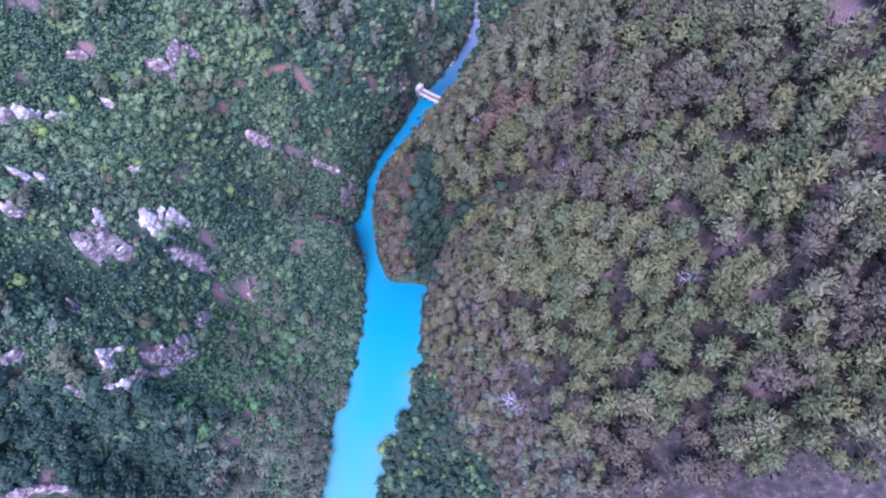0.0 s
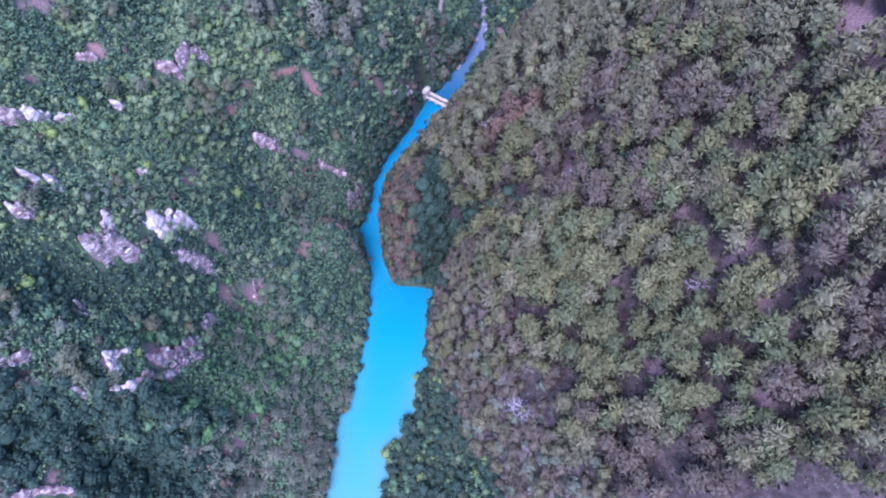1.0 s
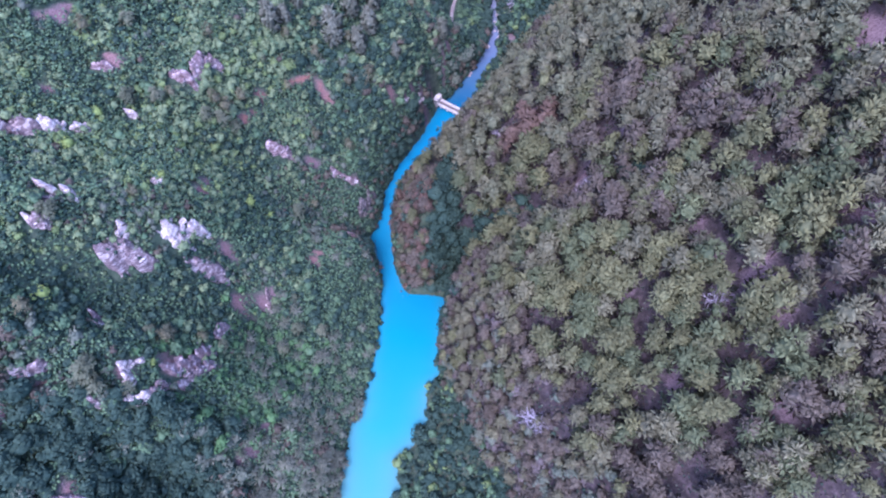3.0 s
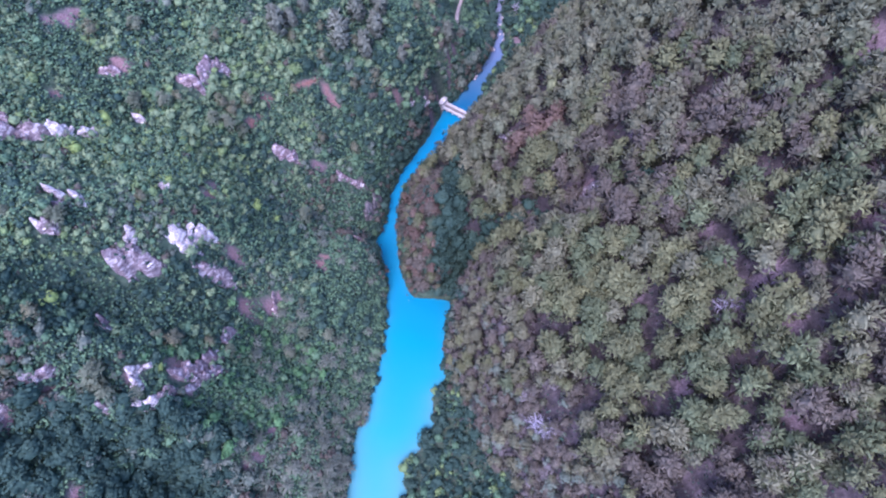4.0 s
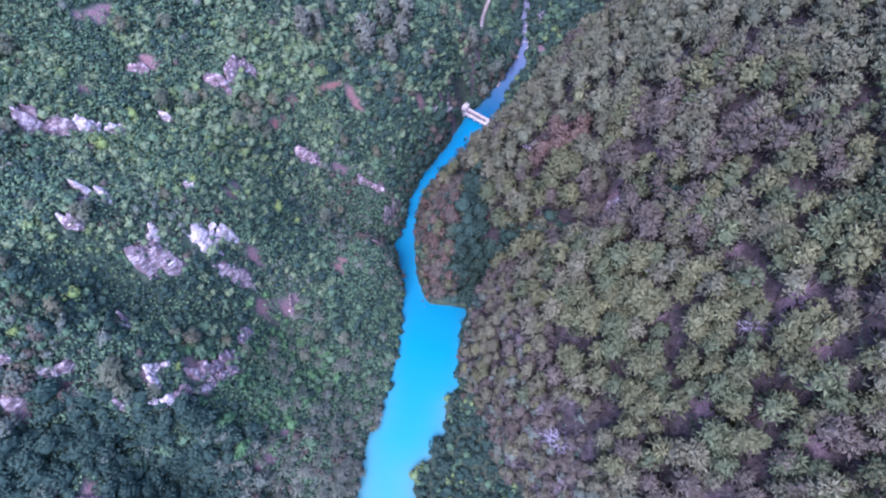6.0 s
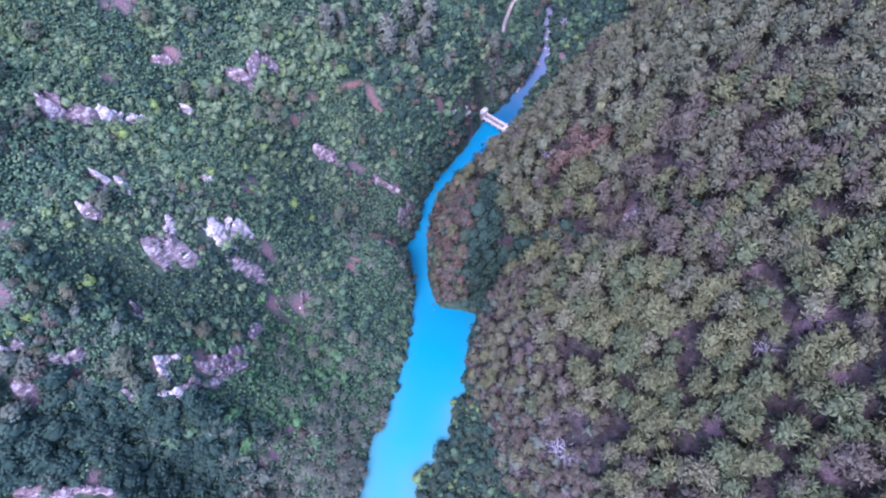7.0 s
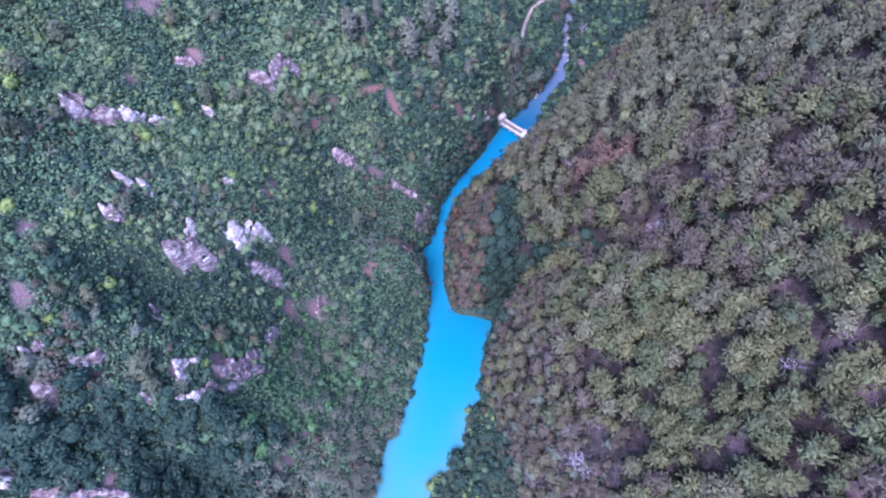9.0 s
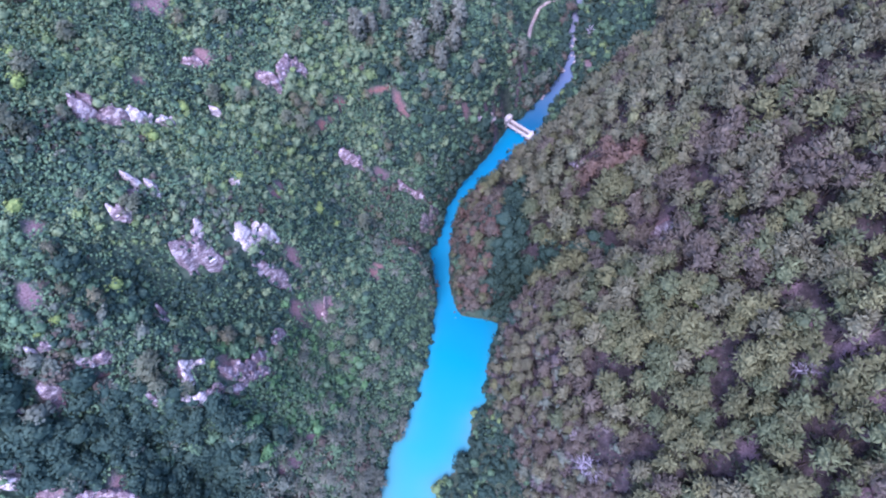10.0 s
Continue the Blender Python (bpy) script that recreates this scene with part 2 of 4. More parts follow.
# Knolls, then gullies: x, y, height, spread.
KNOLLS = [(-77, 53, -3.6, 6), (-73, 63, 2.9, 5), (-14, 111, 26.5, 9), (-66, 44, 4.3, 9), (-86, 46, 10, 10), (-79, 81, 12.6, 12), (-97, 72, 8.2, 9), (18, 85, 4.8, 7), (28, 83, 8.2, 7), (-84, 46, 4.6, 7), (-13.5, 186, -19, 4.5), (-6, 193, -6, 4), (-7, 95, -9, 3), (-5, 99, -12, 3.2), (-2.5, 103, -11, 3.2), (-14.5, 97.5, 9, 4.5), (0, 201, -4, 4), (-27, 153, -4, 4)]
GULLIES_WEST = [(-93, 55, -7.2, 11), (-68, 73, -16.7, 10), (-91, 29, 3.2, 12), (-95, 61, -13.8, 6), (-88, 64, -4.6, 6), (-80, 69.5, -4.2, 5.5), (-112, 114, -1.6, 8), (-107, 25, -7.9, 8), (-98, 32, 3.8, 5), (-93, 27.5, -10.7, 5), (-87, 22.5, -11.4, 5), (-78, 16, -9, 7), (-39, 103, 10.8, 6)]
GULLIES_EAST = [(2, 99.5, -6.1, 6), (10, 99.5, 3.6, 6), (18, 99, -2.3, 6), (33, 97, -5.6, 6), (41, 98, 3.6, 6), (10, 99.5, -1, 6), (24, 97, -2.5, 5), (-4, 107, -10, 4), (3, 105.5, -12, 3.7), (10, 104, -12, 3.7), (17, 102, -12, 3.7), (24, 100.5, -12, 3.7), (30, 98, -12, 3.7), (36, 95, -7, 3.7), (42, 94, -5, 4)]


def table(rise, out, y, d):
    """Bilinear look-up of a slope, going on at a gentle grade beyond its edge."""
    yy = np.clip(y, STATIONS[0], STATIONS[-1])
    i = np.clip(np.searchsorted(STATIONS, yy) - 1, 0, len(STATIONS) - 2)
    dd = np.clip(d, 0, out[-1])
    j = np.clip(np.searchsorted(out, dd) - 1, 0, len(out) - 2)
    a = (yy - STATIONS[i]) / (STATIONS[i + 1] - STATIONS[i])
    b = (dd - out[j]) / (out[j + 1] - out[j])
    z = (1 - a) * ((1 - b) * rise[i, j] + b * rise[i, j + 1]) + a * ((1 - b) * rise[i + 1, j] + b * rise[i + 1, j + 1])
    beyond = np.clip(d - out[-1], 0, None)
    return z + 0.55 * 160 * (1 - np.exp(-beyond / 160))


def bank_left(y):
    return np.interp(y, BANK_LEFT[:, 0], BANK_LEFT[:, 1]) + 0.6 * np.sin(0.9 * y) * np.sin(0.37 * y + 1) + 0.12 * np.sin(2.1 * y)


def bank_right(y):
    return np.interp(y, BANK_RIGHT[:, 0], BANK_RIGHT[:, 1]) + 0.6 * np.sin(0.8 * y + 2) * np.sin(0.31 * y) + 0.12 * np.sin(1.9 * y)


def inland(x, y):
    """Metres from the nearest waterline: minus on the water."""
    return np.maximum(bank_left(y) - x, x - bank_right(y))


def side(x, y):
    """True left of the river."""
    return x < (bank_left(y) + bank_right(y)) / 2


def canopy(x, y):
    """Smooth height of the treetops."""
    x, y = np.asarray(x, float), np.asarray(y, float)
    z = np.zeros(np.broadcast(x, y).shape)
    for k in range(9):
        px, py = x + 2.2 * (k % 3 - 1), y + 2.2 * (k // 3 - 1)
        zl = table(RISE_LEFT, OUT_LEFT, py, bank_left(py) - px)
        foot = np.interp(py, FOOT_RIGHT[:, 0], FOOT_RIGHT[:, 1])
        zr = table(RISE_RIGHT, OUT_RIGHT, py, px - foot)
        shore = np.clip(px - bank_right(py), 0, 40)
        strip = 3.5 + 0.22 * shore + 0.7 * np.clip(py - 93, 0, 18) * np.clip(shore / 7, 0, 1)
        zr = np.where((px < foot) & (py < 128), strip, zr)
        z += np.where(side(px, py), zl, zr) / 9
    for kx, ky, h, r in KNOLLS + GULLIES_WEST + GULLIES_EAST:
        z += h * np.exp(-((x - kx) ** 2 + (y - ky) ** 2) / (2 * r * r))
    return np.maximum(z, 2.0)


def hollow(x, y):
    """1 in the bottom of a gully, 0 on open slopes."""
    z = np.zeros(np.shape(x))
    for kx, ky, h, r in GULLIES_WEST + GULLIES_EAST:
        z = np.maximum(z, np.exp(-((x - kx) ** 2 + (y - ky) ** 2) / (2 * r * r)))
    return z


def value_noise(x, y, cell, seed):
    """Smooth noise between 0 and 1 on a square lattice."""
    def lattice(i, j):
        h = np.sin(i * 127.1 + j * 311.7 + seed * 74.7) * 43758.5453
        return h - np.floor(h)
    u, v = x / cell, y / cell
    i, j = np.floor(u), np.floor(v)
    f, g = u - i, v - j
    f, g = f * f * (3 - 2 * f), g * g * (3 - 2 * g)
    return (lattice(i, j) * (1 - f) + lattice(i + 1, j) * f) * (1 - g) + (lattice(i, j + 1) * (1 - f) + lattice(i + 1, j + 1) * f) * g


def ripple(x, y):
    """Unevenness of the ground: hummocks and small breaks."""
    return 5.0 * (value_noise(x, y, 19.0, 1) - 0.5) + 2.6 * (value_noise(x, y, 8.0, 2) - 0.5) + 0.9 * (value_noise(x, y, 3.0, 4) - 0.5)


def ground_height(x, y):
    d = inland(x, y)
    trees = np.where(side(x, y), 3.0, 7.5)
    land = np.maximum(canopy(x, y) - trees, 0.5) + ripple(x, y) * np.clip(d / 12, 0, 1)
    t = np.clip((d + 0.8) / 2.2, 0, 1)
    return -2.5 + (np.maximum(land, 0.35) + 2.5) * t * t * (3 - 2 * t)

# ---- building helpers ----
def quad_mesh(name, v, q, materials, slot=None, tint=None, smooth=False, swell=None, tip=None):
    """A mesh of quads from arrays."""
    me = bpy.data.meshes.new(name)
    v, q = np.ascontiguousarray(v, np.float32), np.ascontiguousarray(q, np.int32)
    me.vertices.add(len(v))
    me.vertices.foreach_set("co", v.ravel())
    me.loops.add(q.size)
    me.loops.foreach_set("vertex_index", q.ravel())
    me.polygons.add(len(q))
    me.polygons.foreach_set("loop_start", np.arange(0, q.size, 4, dtype=np.int32))
    if smooth:
        me.polygons.foreach_set("use_smooth", np.ones(len(q), bool))
    for m in materials:
        me.materials.append(m)
    if slot is not None:
        me.polygons.foreach_set("material_index", np.ascontiguousarray(slot, np.int32))
    if tint is not None:
        me.attributes.new("tint", "FLOAT", "POINT").data.foreach_set("value", np.ascontiguousarray(tint, np.float32))
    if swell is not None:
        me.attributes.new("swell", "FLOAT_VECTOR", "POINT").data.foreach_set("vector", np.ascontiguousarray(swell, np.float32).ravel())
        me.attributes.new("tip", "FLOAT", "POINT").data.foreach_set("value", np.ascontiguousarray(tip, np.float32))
    me.update(calc_edges=True)
    return me


def part(name, bm, material, parent, label=""):
    """Links a bmesh as one mesh under a thing or a part."""
    me = bpy.data.meshes.new(name)
    bm.to_mesh(me)
    bm.free()
    me.materials.append(material)
    ob = new(name, me)
    ob.parent = parent
    return tagged(ob, label)


def box(bm, x0, x1, y0, y1, z0, z1, bevel=0.0):
    vs = [bm.verts.new((x, y, z)) for z in (z0, z1) for x, y in ((x0, y0), (x1, y0), (x1, y1), (x0, y1))]
    for f in ((3, 2, 1, 0), (4, 5, 6, 7), (0, 1, 5, 4), (1, 2, 6, 5), (2, 3, 7, 6), (3, 0, 4, 7)):
        bm.faces.new([vs[i] for i in f])
    if bevel:
        bmesh.ops.bevel(bm, geom=list(bm.edges), offset=bevel, segments=1, affect="EDGES", profile=0.5)
    return bm


def grid_quads(nx, ny):
    i = np.arange(nx * ny).reshape(ny, nx)
    return np.stack([i[:-1, :-1], i[:-1, 1:], i[1:, 1:], i[1:, :-1]], -1).reshape(-1, 4)


# ---- bare ground and rocks ----
# Bare patches: x, y, radius, redness.
BARE_WEST = [
    (-72.5, 128.3, 1.0, 1.0), (-70.6, 131.9, 1.0, 1.0), (-69.2, 136.9, 1.0, 1.0), (-67.7, 141.5, 1.0, 1.0), (-60.5, 147.8, 1.2, 1.0), (-58.2, 151.2, 1.2, 1.0), (-55.4, 155.1, 1.2, 1.0), (-71.7, 130.2, 1.0, 1.0),
    (-69.8, 134.4, 1.0, 1.0), (-68.5, 139.5, 1.0, 1.0), (-59.4, 149.4, 1.0, 1.0), (-56.7, 153.2, 1.1, 1.0), (-118.1, 133.2, 2.1, 0.3), (-114.2, 135.3, 2.3, 0.3), (-112.5, 138.2, 1.9, 0.3), (-52.6, 153.3, 2.6, 0.7),
    (-50.2, 152.1, 2.4, 0.7), (-29.8, 163.3, 1.0, 0.75), (-27.8, 164.9, 1.0, 0.7), (-28.4, 163.3, 1.0, 0.6), (-26.3, 164.6, 1.0, 0.4), (-23.1, 167.6, 1.1, 0.25), (-20.2, 171.3, 1.1, 0.25), (-99.8, 126.5, 2.7, 0.35),
]
BARE_WEST_UPPER = [
    (-101.4, 128.3, 1.9, 0.5), (-112.7, 112.4, 1.8, 0.5), (-77.2, 97.4, 1.9, 0.6), (-76.0, 101.6, 1.6, 0.5), (-112.9, 61.9, 1.9, 0.2), (-112.9, 48.9, 2.4, 0.2), (-111.3, 49.7, 1.5, 0.1), (-54.6, 107.1, 1.4, 0.8),
    (-52.6, 103.4, 1.4, 0.8), (-50.6, 95.8, 2.0, 0.75), (-51.9, 92.6, 1.6, 0.7), (-100.4, 37.4, 1.8, 0.8), (-100.3, 35.3, 1.6, 0.7), (-110.6, 31.0, 2.5, 0.3), (-108.3, 31.7, 1.6, 0.3), (-70.4, 73.5, 2.3, 0.5),
    (-66.2, 77.2, 1.9, 0.3), (-63.8, 80.0, 1.3, 0.2), (-71.5, 84.3, 2.0, 0.4), (-56.7, 129.1, 1.6, 0.3), (-53.2, 129.6, 1.7, 0.3), (-41.2, 131.4, 1.7, 0.3), (-85.6, 42.6, 1.6, 0.3), (-79.6, 47.5, 2.2, 0.6),
]
BARE_WEST_FAR = [
    (-75.7, 49.5, 2.3, 0.3), (-96.6, 17.0, 1.7, 0.3), (-65.9, 27.1, 1.7, 0.3), (-63.4, 29.7, 1.7, 0.3), (-61.8, 38.3, 1.5, 0.3), (-73.5, 29.6, 1.0, 0.1), (-17, 173, 2.0, 0.2), (-9, 203, 1.8, 0.3),
    (-10.2, 195, 1.8, 0.2), (-9, 193.4, 1.4, 0.1), (-7.4, 198.2, 1.4, 0.1), (-10, 190.8, 1.2, 0.1), (-6.2, 203.2, 1.4, 0.15), (-17.5, 175.1, 1.2, 0.2), (-14.3, 183.4, 1.1, 0.3),
]
BARE_EAST = [
    (77.5, 77.9, 2.8, 0.35), (78.4, 74.3, 3.2, 0.4), (79.2, 71.3, 2.8, 0.4), (59.4, 61.7, 2.1, 0), (59.9, 58.0, 3.3, 0), (58.6, 67.6, 1.7, 0.1), (65.3, 61.8, 3.0, 0.1), (55.6, 75.7, 2.0, 0.1),
    (90.8, 112.2, 5.5, 0.1), (93.0, 106.8, 5.9, 0.1), (88.9, 92.2, 3.8, 0.3), (68.9, 110.1, 2.5, 0.1), (72.0, 100.1, 3.0, 0.1), (89.4, 77.3, 3.7, 0.35), (67.5, 54.2, 3.1, 0.1), (80.2, 49.3, 3.1, 0.1),
    (88.5, 110.2, 4.1, 0.05), (69.5, 78.3, 2.8, 0), (81.1, 68.3, 3.5, 0.1), (59.5, 59.0, 3.7, 0), (58.2, 68.5, 2.0, 0.2), (33.9, 102.3, 2.9, 0.4), (31.1, 103.1, 2.0, 0.4), (35.8, 101.2, 1.7, 0.2),
]
BARE_EAST_UPPER = [
    (41.1, 66.5, 2.1, 0.05), (40.8, 64.1, 2.1, 0.05), (65.6, 53.0, 3.7, 0.05), (66.9, 57.8, 3.2, 0.05), (67.6, 48.6, 3.7, 0), (50.0, 41.0, 2.1, 0.1), (70.5, 36.4, 3.8, 0.05), (43.1, 109.3, 2.4, 0.0),
    (20.9, 125.6, 3.1, 0.8), (24.6, 121.5, 2.0, 0.7), (31.9, 79.5, 1.4, 0.1), (70.7, 109.8, 3.6, 0.05), (11.4, 127.8, 1.9, 0.1), (22.7, 224.6, 4.0, 0.2),
]
BARE = BARE_WEST + BARE_WEST_UPPER + BARE_WEST_FAR + BARE_EAST + BARE_EAST_UPPER
# Rock outcrops: two ends of the crest (x, y, x, y), depth, height, material.
ROCKS_HIGH = [
    (-118.1, 95.4, -111.1, 99.3, 2.4, 3.4, ROCK_MAUVE), (-112.2, 99.3, -102.6, 105.5, 1.9, 3.0, ROCK_WHITE), (-120.5, 99.4, -117.1, 99.8, 1.3, 3.0, ROCK_PINK), (-97.2, 114.4, -94.6, 114.7, 1.0, 3.0, ROCK_WHITE),
    (-105.0, 123.8, -100.3, 125.2, 1.0, 3.0, ROCK_PINK), (-87.7, 128.5, -81.9, 129.6, 2.3, 3.2, ROCK_PINK), (-81.7, 130.4, -81.4, 138.1, 1.7, 3.0, ROCK_PINK), (-80.9, 138.6, -77.4, 139.8, 2.1, 3.0, ROCK_MAUVE),
    (-66.2, 126.1, -60.2, 127.8, 2.0, 3.0, ROCK_PINK), (-85.6, 92.5, -83.3, 92.1, 1.0, 3.0, ROCK_WHITE), (-101.4, 79.8, -97.5, 78.4, 1.0, 3.0, ROCK_WHITE), (-98.2, 74.9, -96.4, 75.9, 1.0, 3.0, ROCK_MAUVE),
    (-96.7, 80.2, -93.6, 78.7, 1.0, 3.0, ROCK_WHITE), (-101.1, 70.4, -97.5, 72.1, 1.0, 3.0, ROCK_WHITE), (-100.8, 69.4, -98.3, 71.1, 1.2, 3.0, ROCK_MAUVE), (-87.1, 77.0, -87.9, 73.4, 1.1, 3.0, ROCK_WHITE),
]
ROCKS_MIDDLE = [
    (-91.5, 68.7, -86.8, 72.4, 2.3, 3.2, ROCK_MAUVE), (-87.3, 71.0, -84.0, 72.7, 1.6, 3.0, ROCK_MAUVE), (-81.9, 78.2, -75.4, 85.5, 1.7, 3.0, ROCK_WHITE), (-80.4, 77.7, -77.7, 80.5, 1.0, 3.0, ROCK_WHITE),
    (-78.4, 75.8, -72.9, 78.7, 1.6, 3.0, ROCK_MAUVE), (-112.1, 38.5, -111.5, 38.9, 1.0, 3.0, ROCK_WHITE), (-109.9, 40.3, -109.3, 40.6, 1.0, 3.0, ROCK_MAUVE), (-104.6, 39.2, -100.0, 42.4, 1.4, 3.0, ROCK_MAUVE),
    (-111.4, 31.9, -108.5, 33.8, 1.4, 3.0, ROCK_MAUVE), (-116.8, 28.0, -114.4, 27.2, 1.0, 3.0, ROCK_PINK), (-92.2, 36.7, -91.1, 35.5, 1.0, 3.0, ROCK_MAUVE), (-83.7, 47.1, -85.6, 43.6, 1.4, 3.0, ROCK_WHITE),
    (-85.6, 43.6, -84.0, 41.0, 1.1, 3.0, ROCK_WHITE), (-85.6, 38.2, -84.4, 37.0, 1.0, 3.0, ROCK_WHITE), (-84.4, 37.0, -81.0, 38.6, 1.0, 3.0, ROCK_WHITE), (-81.2, 38.8, -79.2, 42.9, 1.1, 3.0, ROCK_MAUVE),
]
ROCKS_LOW = [
    (-79.2, 45.9, -74.6, 56.4, 1.7, 3.0, ROCK_PINK), (-77.1, 43.4, -73.4, 52.1, 1.5, 3.0, ROCK_MAUVE), (-73.9, 60.6, -72.9, 65.4, 1.2, 3.0, ROCK_MAUVE), (-64.5, 80.6, -63.9, 75.1, 1.1, 3.0, ROCK_PINK),
    (-96.1, 58.2, -93.2, 54.5, 1.0, 3.0, ROCK_MAUVE), (-117.4, 13.4, -114.7, 13.3, 2.8, 4.0, ROCK_WHITE), (-112.2, 11.2, -100.6, 13.3, 1.9, 3.0, ROCK_PINK), (-100.6, 13.3, -92.2, 14.1, 1.7, 3.0, ROCK_PINK),
    (-42.1, 108.1, -40.1, 107.9, 1.2, 3.0, ROCK_PINK), (-40.0, 122.2, -35.8, 132.1, 1.8, 3.0, ROCK_DARK), (-49.2, 129.8, -41.0, 130.7, 1.2, 3.0, ROCK_PINK), (29.6, 103.3, 35.5, 101.1, 1.2, 3.0, ROCK_MAUVE),
    (9.9, 126.0, 12.1, 127.1, 1.1, 3.0, ROCK_MAUVE),
]
ROCKS = ROCKS_HIGH + ROCKS_MIDDLE + ROCKS_LOW
TRACK = np.array([(-6.0, 213), (-6.3, 222), (-6.2, 238), (-5.1, 247), (-2.9, 254.6), (0.8, 259.5), (4.9, 262.2), (12, 266), (30, 271)])


def near_track(x, y):
    cx = np.interp(y, TRACK[:, 1], TRACK[:, 0])
    return np.where((y > TRACK[0, 1] - 2) & (y < TRACK[-1, 1] + 2), np.abs(x - cx), 99.0)


def bareness(x, y):
    """How bare the ground is, and how red."""
    bare, red = np.zeros(np.shape(x)), np.zeros(np.shape(x))
    warp = 0.15 + 1.0 * value_noise(x, y, 2.6, 31) + 0.5 * value_noise(x, y, 1.1, 33)
    px, py = x + 3.0 * (value_noise(x, y, 5.0, 35) - 0.5), y + 3.0 * (value_noise(x, y, 5.0, 37) - 0.5)
    for bx, by, r, k in BARE:
        wide, tall = (1.0, 1.0) if bx < 0 else (0.66, 1.3)
        g = np.exp(-((((px - bx) / wide) ** 2 + ((py - by) / tall) ** 2) / (r * r) * warp) ** 1.2)
        bare, red = np.maximum(bare, g), np.maximum(red, g * k)
    return bare, red


def rock_cover(x, y):
    """1 on a rock outcrop's footprint, falling to 0 outside."""
    c = np.zeros(np.shape(x))
    for x0, y0, x1, y1, w, h, m in ROCKS:
        inset = min(0.42, 0.35 * w / math.hypot(x1 - x0, y1 - y0))
        x0, y0, x1, y1 = x0 + (x1 - x0) * inset, y0 + (y1 - y0) * inset, x1 - (x1 - x0) * inset, y1 - (y1 - y0) * inset
        ax, ay = x1 - x0, y1 - y0
        n2 = ax * ax + ay * ay
        t = np.clip(((x - x0) * ax + (y - y0) * ay) / n2, 0, 1)
        d = np.hypot(x - x0 - t * ax, y - y0 - t * ay)
        d = np.minimum(d, np.hypot(x - x0 - t * ax, y + 1.6 - y0 - t * ay))
        c = np.maximum(c, np.clip(1.5 - d / (0.72 * w), 0, 1))
    return c


def axis(low, high, step, far):
    """Even steps between low and high, then ever wider ones out to the far end."""
    inner = list(np.arange(low, high + step / 2, step))
    grow, out = step, []
    while (out[-1] if out else 0) < far:
        grow *= 1.25
        out.append((out[-1] if out else 0) + grow)
    return np.array([low - o for o in reversed(out)] + inner + [high + o for o in out])


gx, gy = axis(-160, 130, 1.8, 2400), axis(-20, 310, 1.5, 2400)
gx = np.sort(np.concatenate([gx, np.arange(-45.1, 20, 1.8)]))
GX, GY = np.meshgrid(gx, gy)
GZ = ground_height(GX, GY)
ground_me = quad_mesh("ground", np.stack([GX, GY, GZ], -1).reshape(-1, 3), grid_quads(len(gx), len(gy)), [EARTH], smooth=True)
bare, red = bareness(GX.ravel(), GY.ravel())
ground_me.attributes.new("bare", "FLOAT", "POINT").data.foreach_set("value", bare.astype(np.float32))
ground_me.attributes.new("rust", "FLOAT", "POINT").data.foreach_set("value", red.astype(np.float32))
ground_me.attributes.new("pines", "FLOAT", "POINT").data.foreach_set("value", np.where(side(GX, GY) | ((GX < -2) & (GY > 90) & (GY < 136)), 0.0, np.clip((GZ - 8) / 10, 0, 1)).ravel().astype(np.float32))
ground = tagged(new("ground", ground_me), "steep gorge slopes of leaf litter and pink stony soil", "ground", kind="structure")

wy = np.concatenate([np.arange(-1200, -60, 40), np.arange(-60, 310, 1.5), np.arange(310, 1500, 40)])
wl, wr = bank_left(wy) - 1.2, bank_right(wy) + 1.2
cols = np.linspace(0, 1, 21)[None, :]
WX = wl[:, None] * (1 - cols) + wr[:, None] * cols
WV = np.stack([WX, np.repeat(wy[:, None], 21, 1), np.zeros_like(WX)], -1).reshape(-1, 3)
water_me = quad_mesh("water", WV, grid_quads(21, len(wy)), [WATER], smooth=True)
# Silt in the shallows along both banks of the lower pool.
depth = np.minimum(WX - bank_left(wy)[:, None], bank_right(wy)[:, None] - WX)
shoal = np.exp(-np.clip(depth, 0, None) / np.interp(wy, [30, 60, 75], [4.5, 2.5, 1.5])[:, None]) * np.interp(wy, [0, 48, 64, 100], [0.6, 0.65, 0.3, 0.15])[:, None]
water_me.attributes.new("shoal", "FLOAT", "POINT").data.foreach_set("value", shoal.ravel().astype(np.float32))
water = tagged(new("water", water_me), "milky turquoise river water, calm between wooded banks", "river", kind="structure")


def at_ground(x, y):
    return float(ground_height(np.array([x]), np.array([y]))[0])


def rock_outcrop(x0, y0, x1, y1, w, h, material, seed):
    """A weathered limestone ledge: stepped beds with broken edges, rooted in the slope."""
    w *= 0.72
    inset = min(0.42 * math.hypot(x1 - x0, y1 - y0), 0.45 * w) / math.hypot(x1 - x0, y1 - y0)
    x0, y0, x1, y1 = x0 + (x1 - x0) * inset, y0 + (y1 - y0) * inset, x1 - (x1 - x0) * inset, y1 - (y1 - y0) * inset
    long = math.hypot(x1 - x0, y1 - y0)
    ax, ay = (x1 - x0) / long, (y1 - y0) / long
    nu, nv = int((long + 3.2 * w) / 0.28) + 1, int(4.0 * w / 0.28) + 1
    U, V = np.meshgrid(np.linspace(-1.6 * w, long + 1.6 * w, nu), np.linspace(-2.0 * w, 2.0 * w, nv))
    d = np.hypot(U - np.clip(U, 0, long), V) / w
    n = 0.5 * value_noise(U, V, 2.3, seed) + 0.3 * value_noise(U, V, 1.0, seed + 3) + 0.2 * value_noise(U, V, 0.45, seed + 5)
    X, Y = x0 + U * ax - V * ay, y0 + U * ay + V * ax
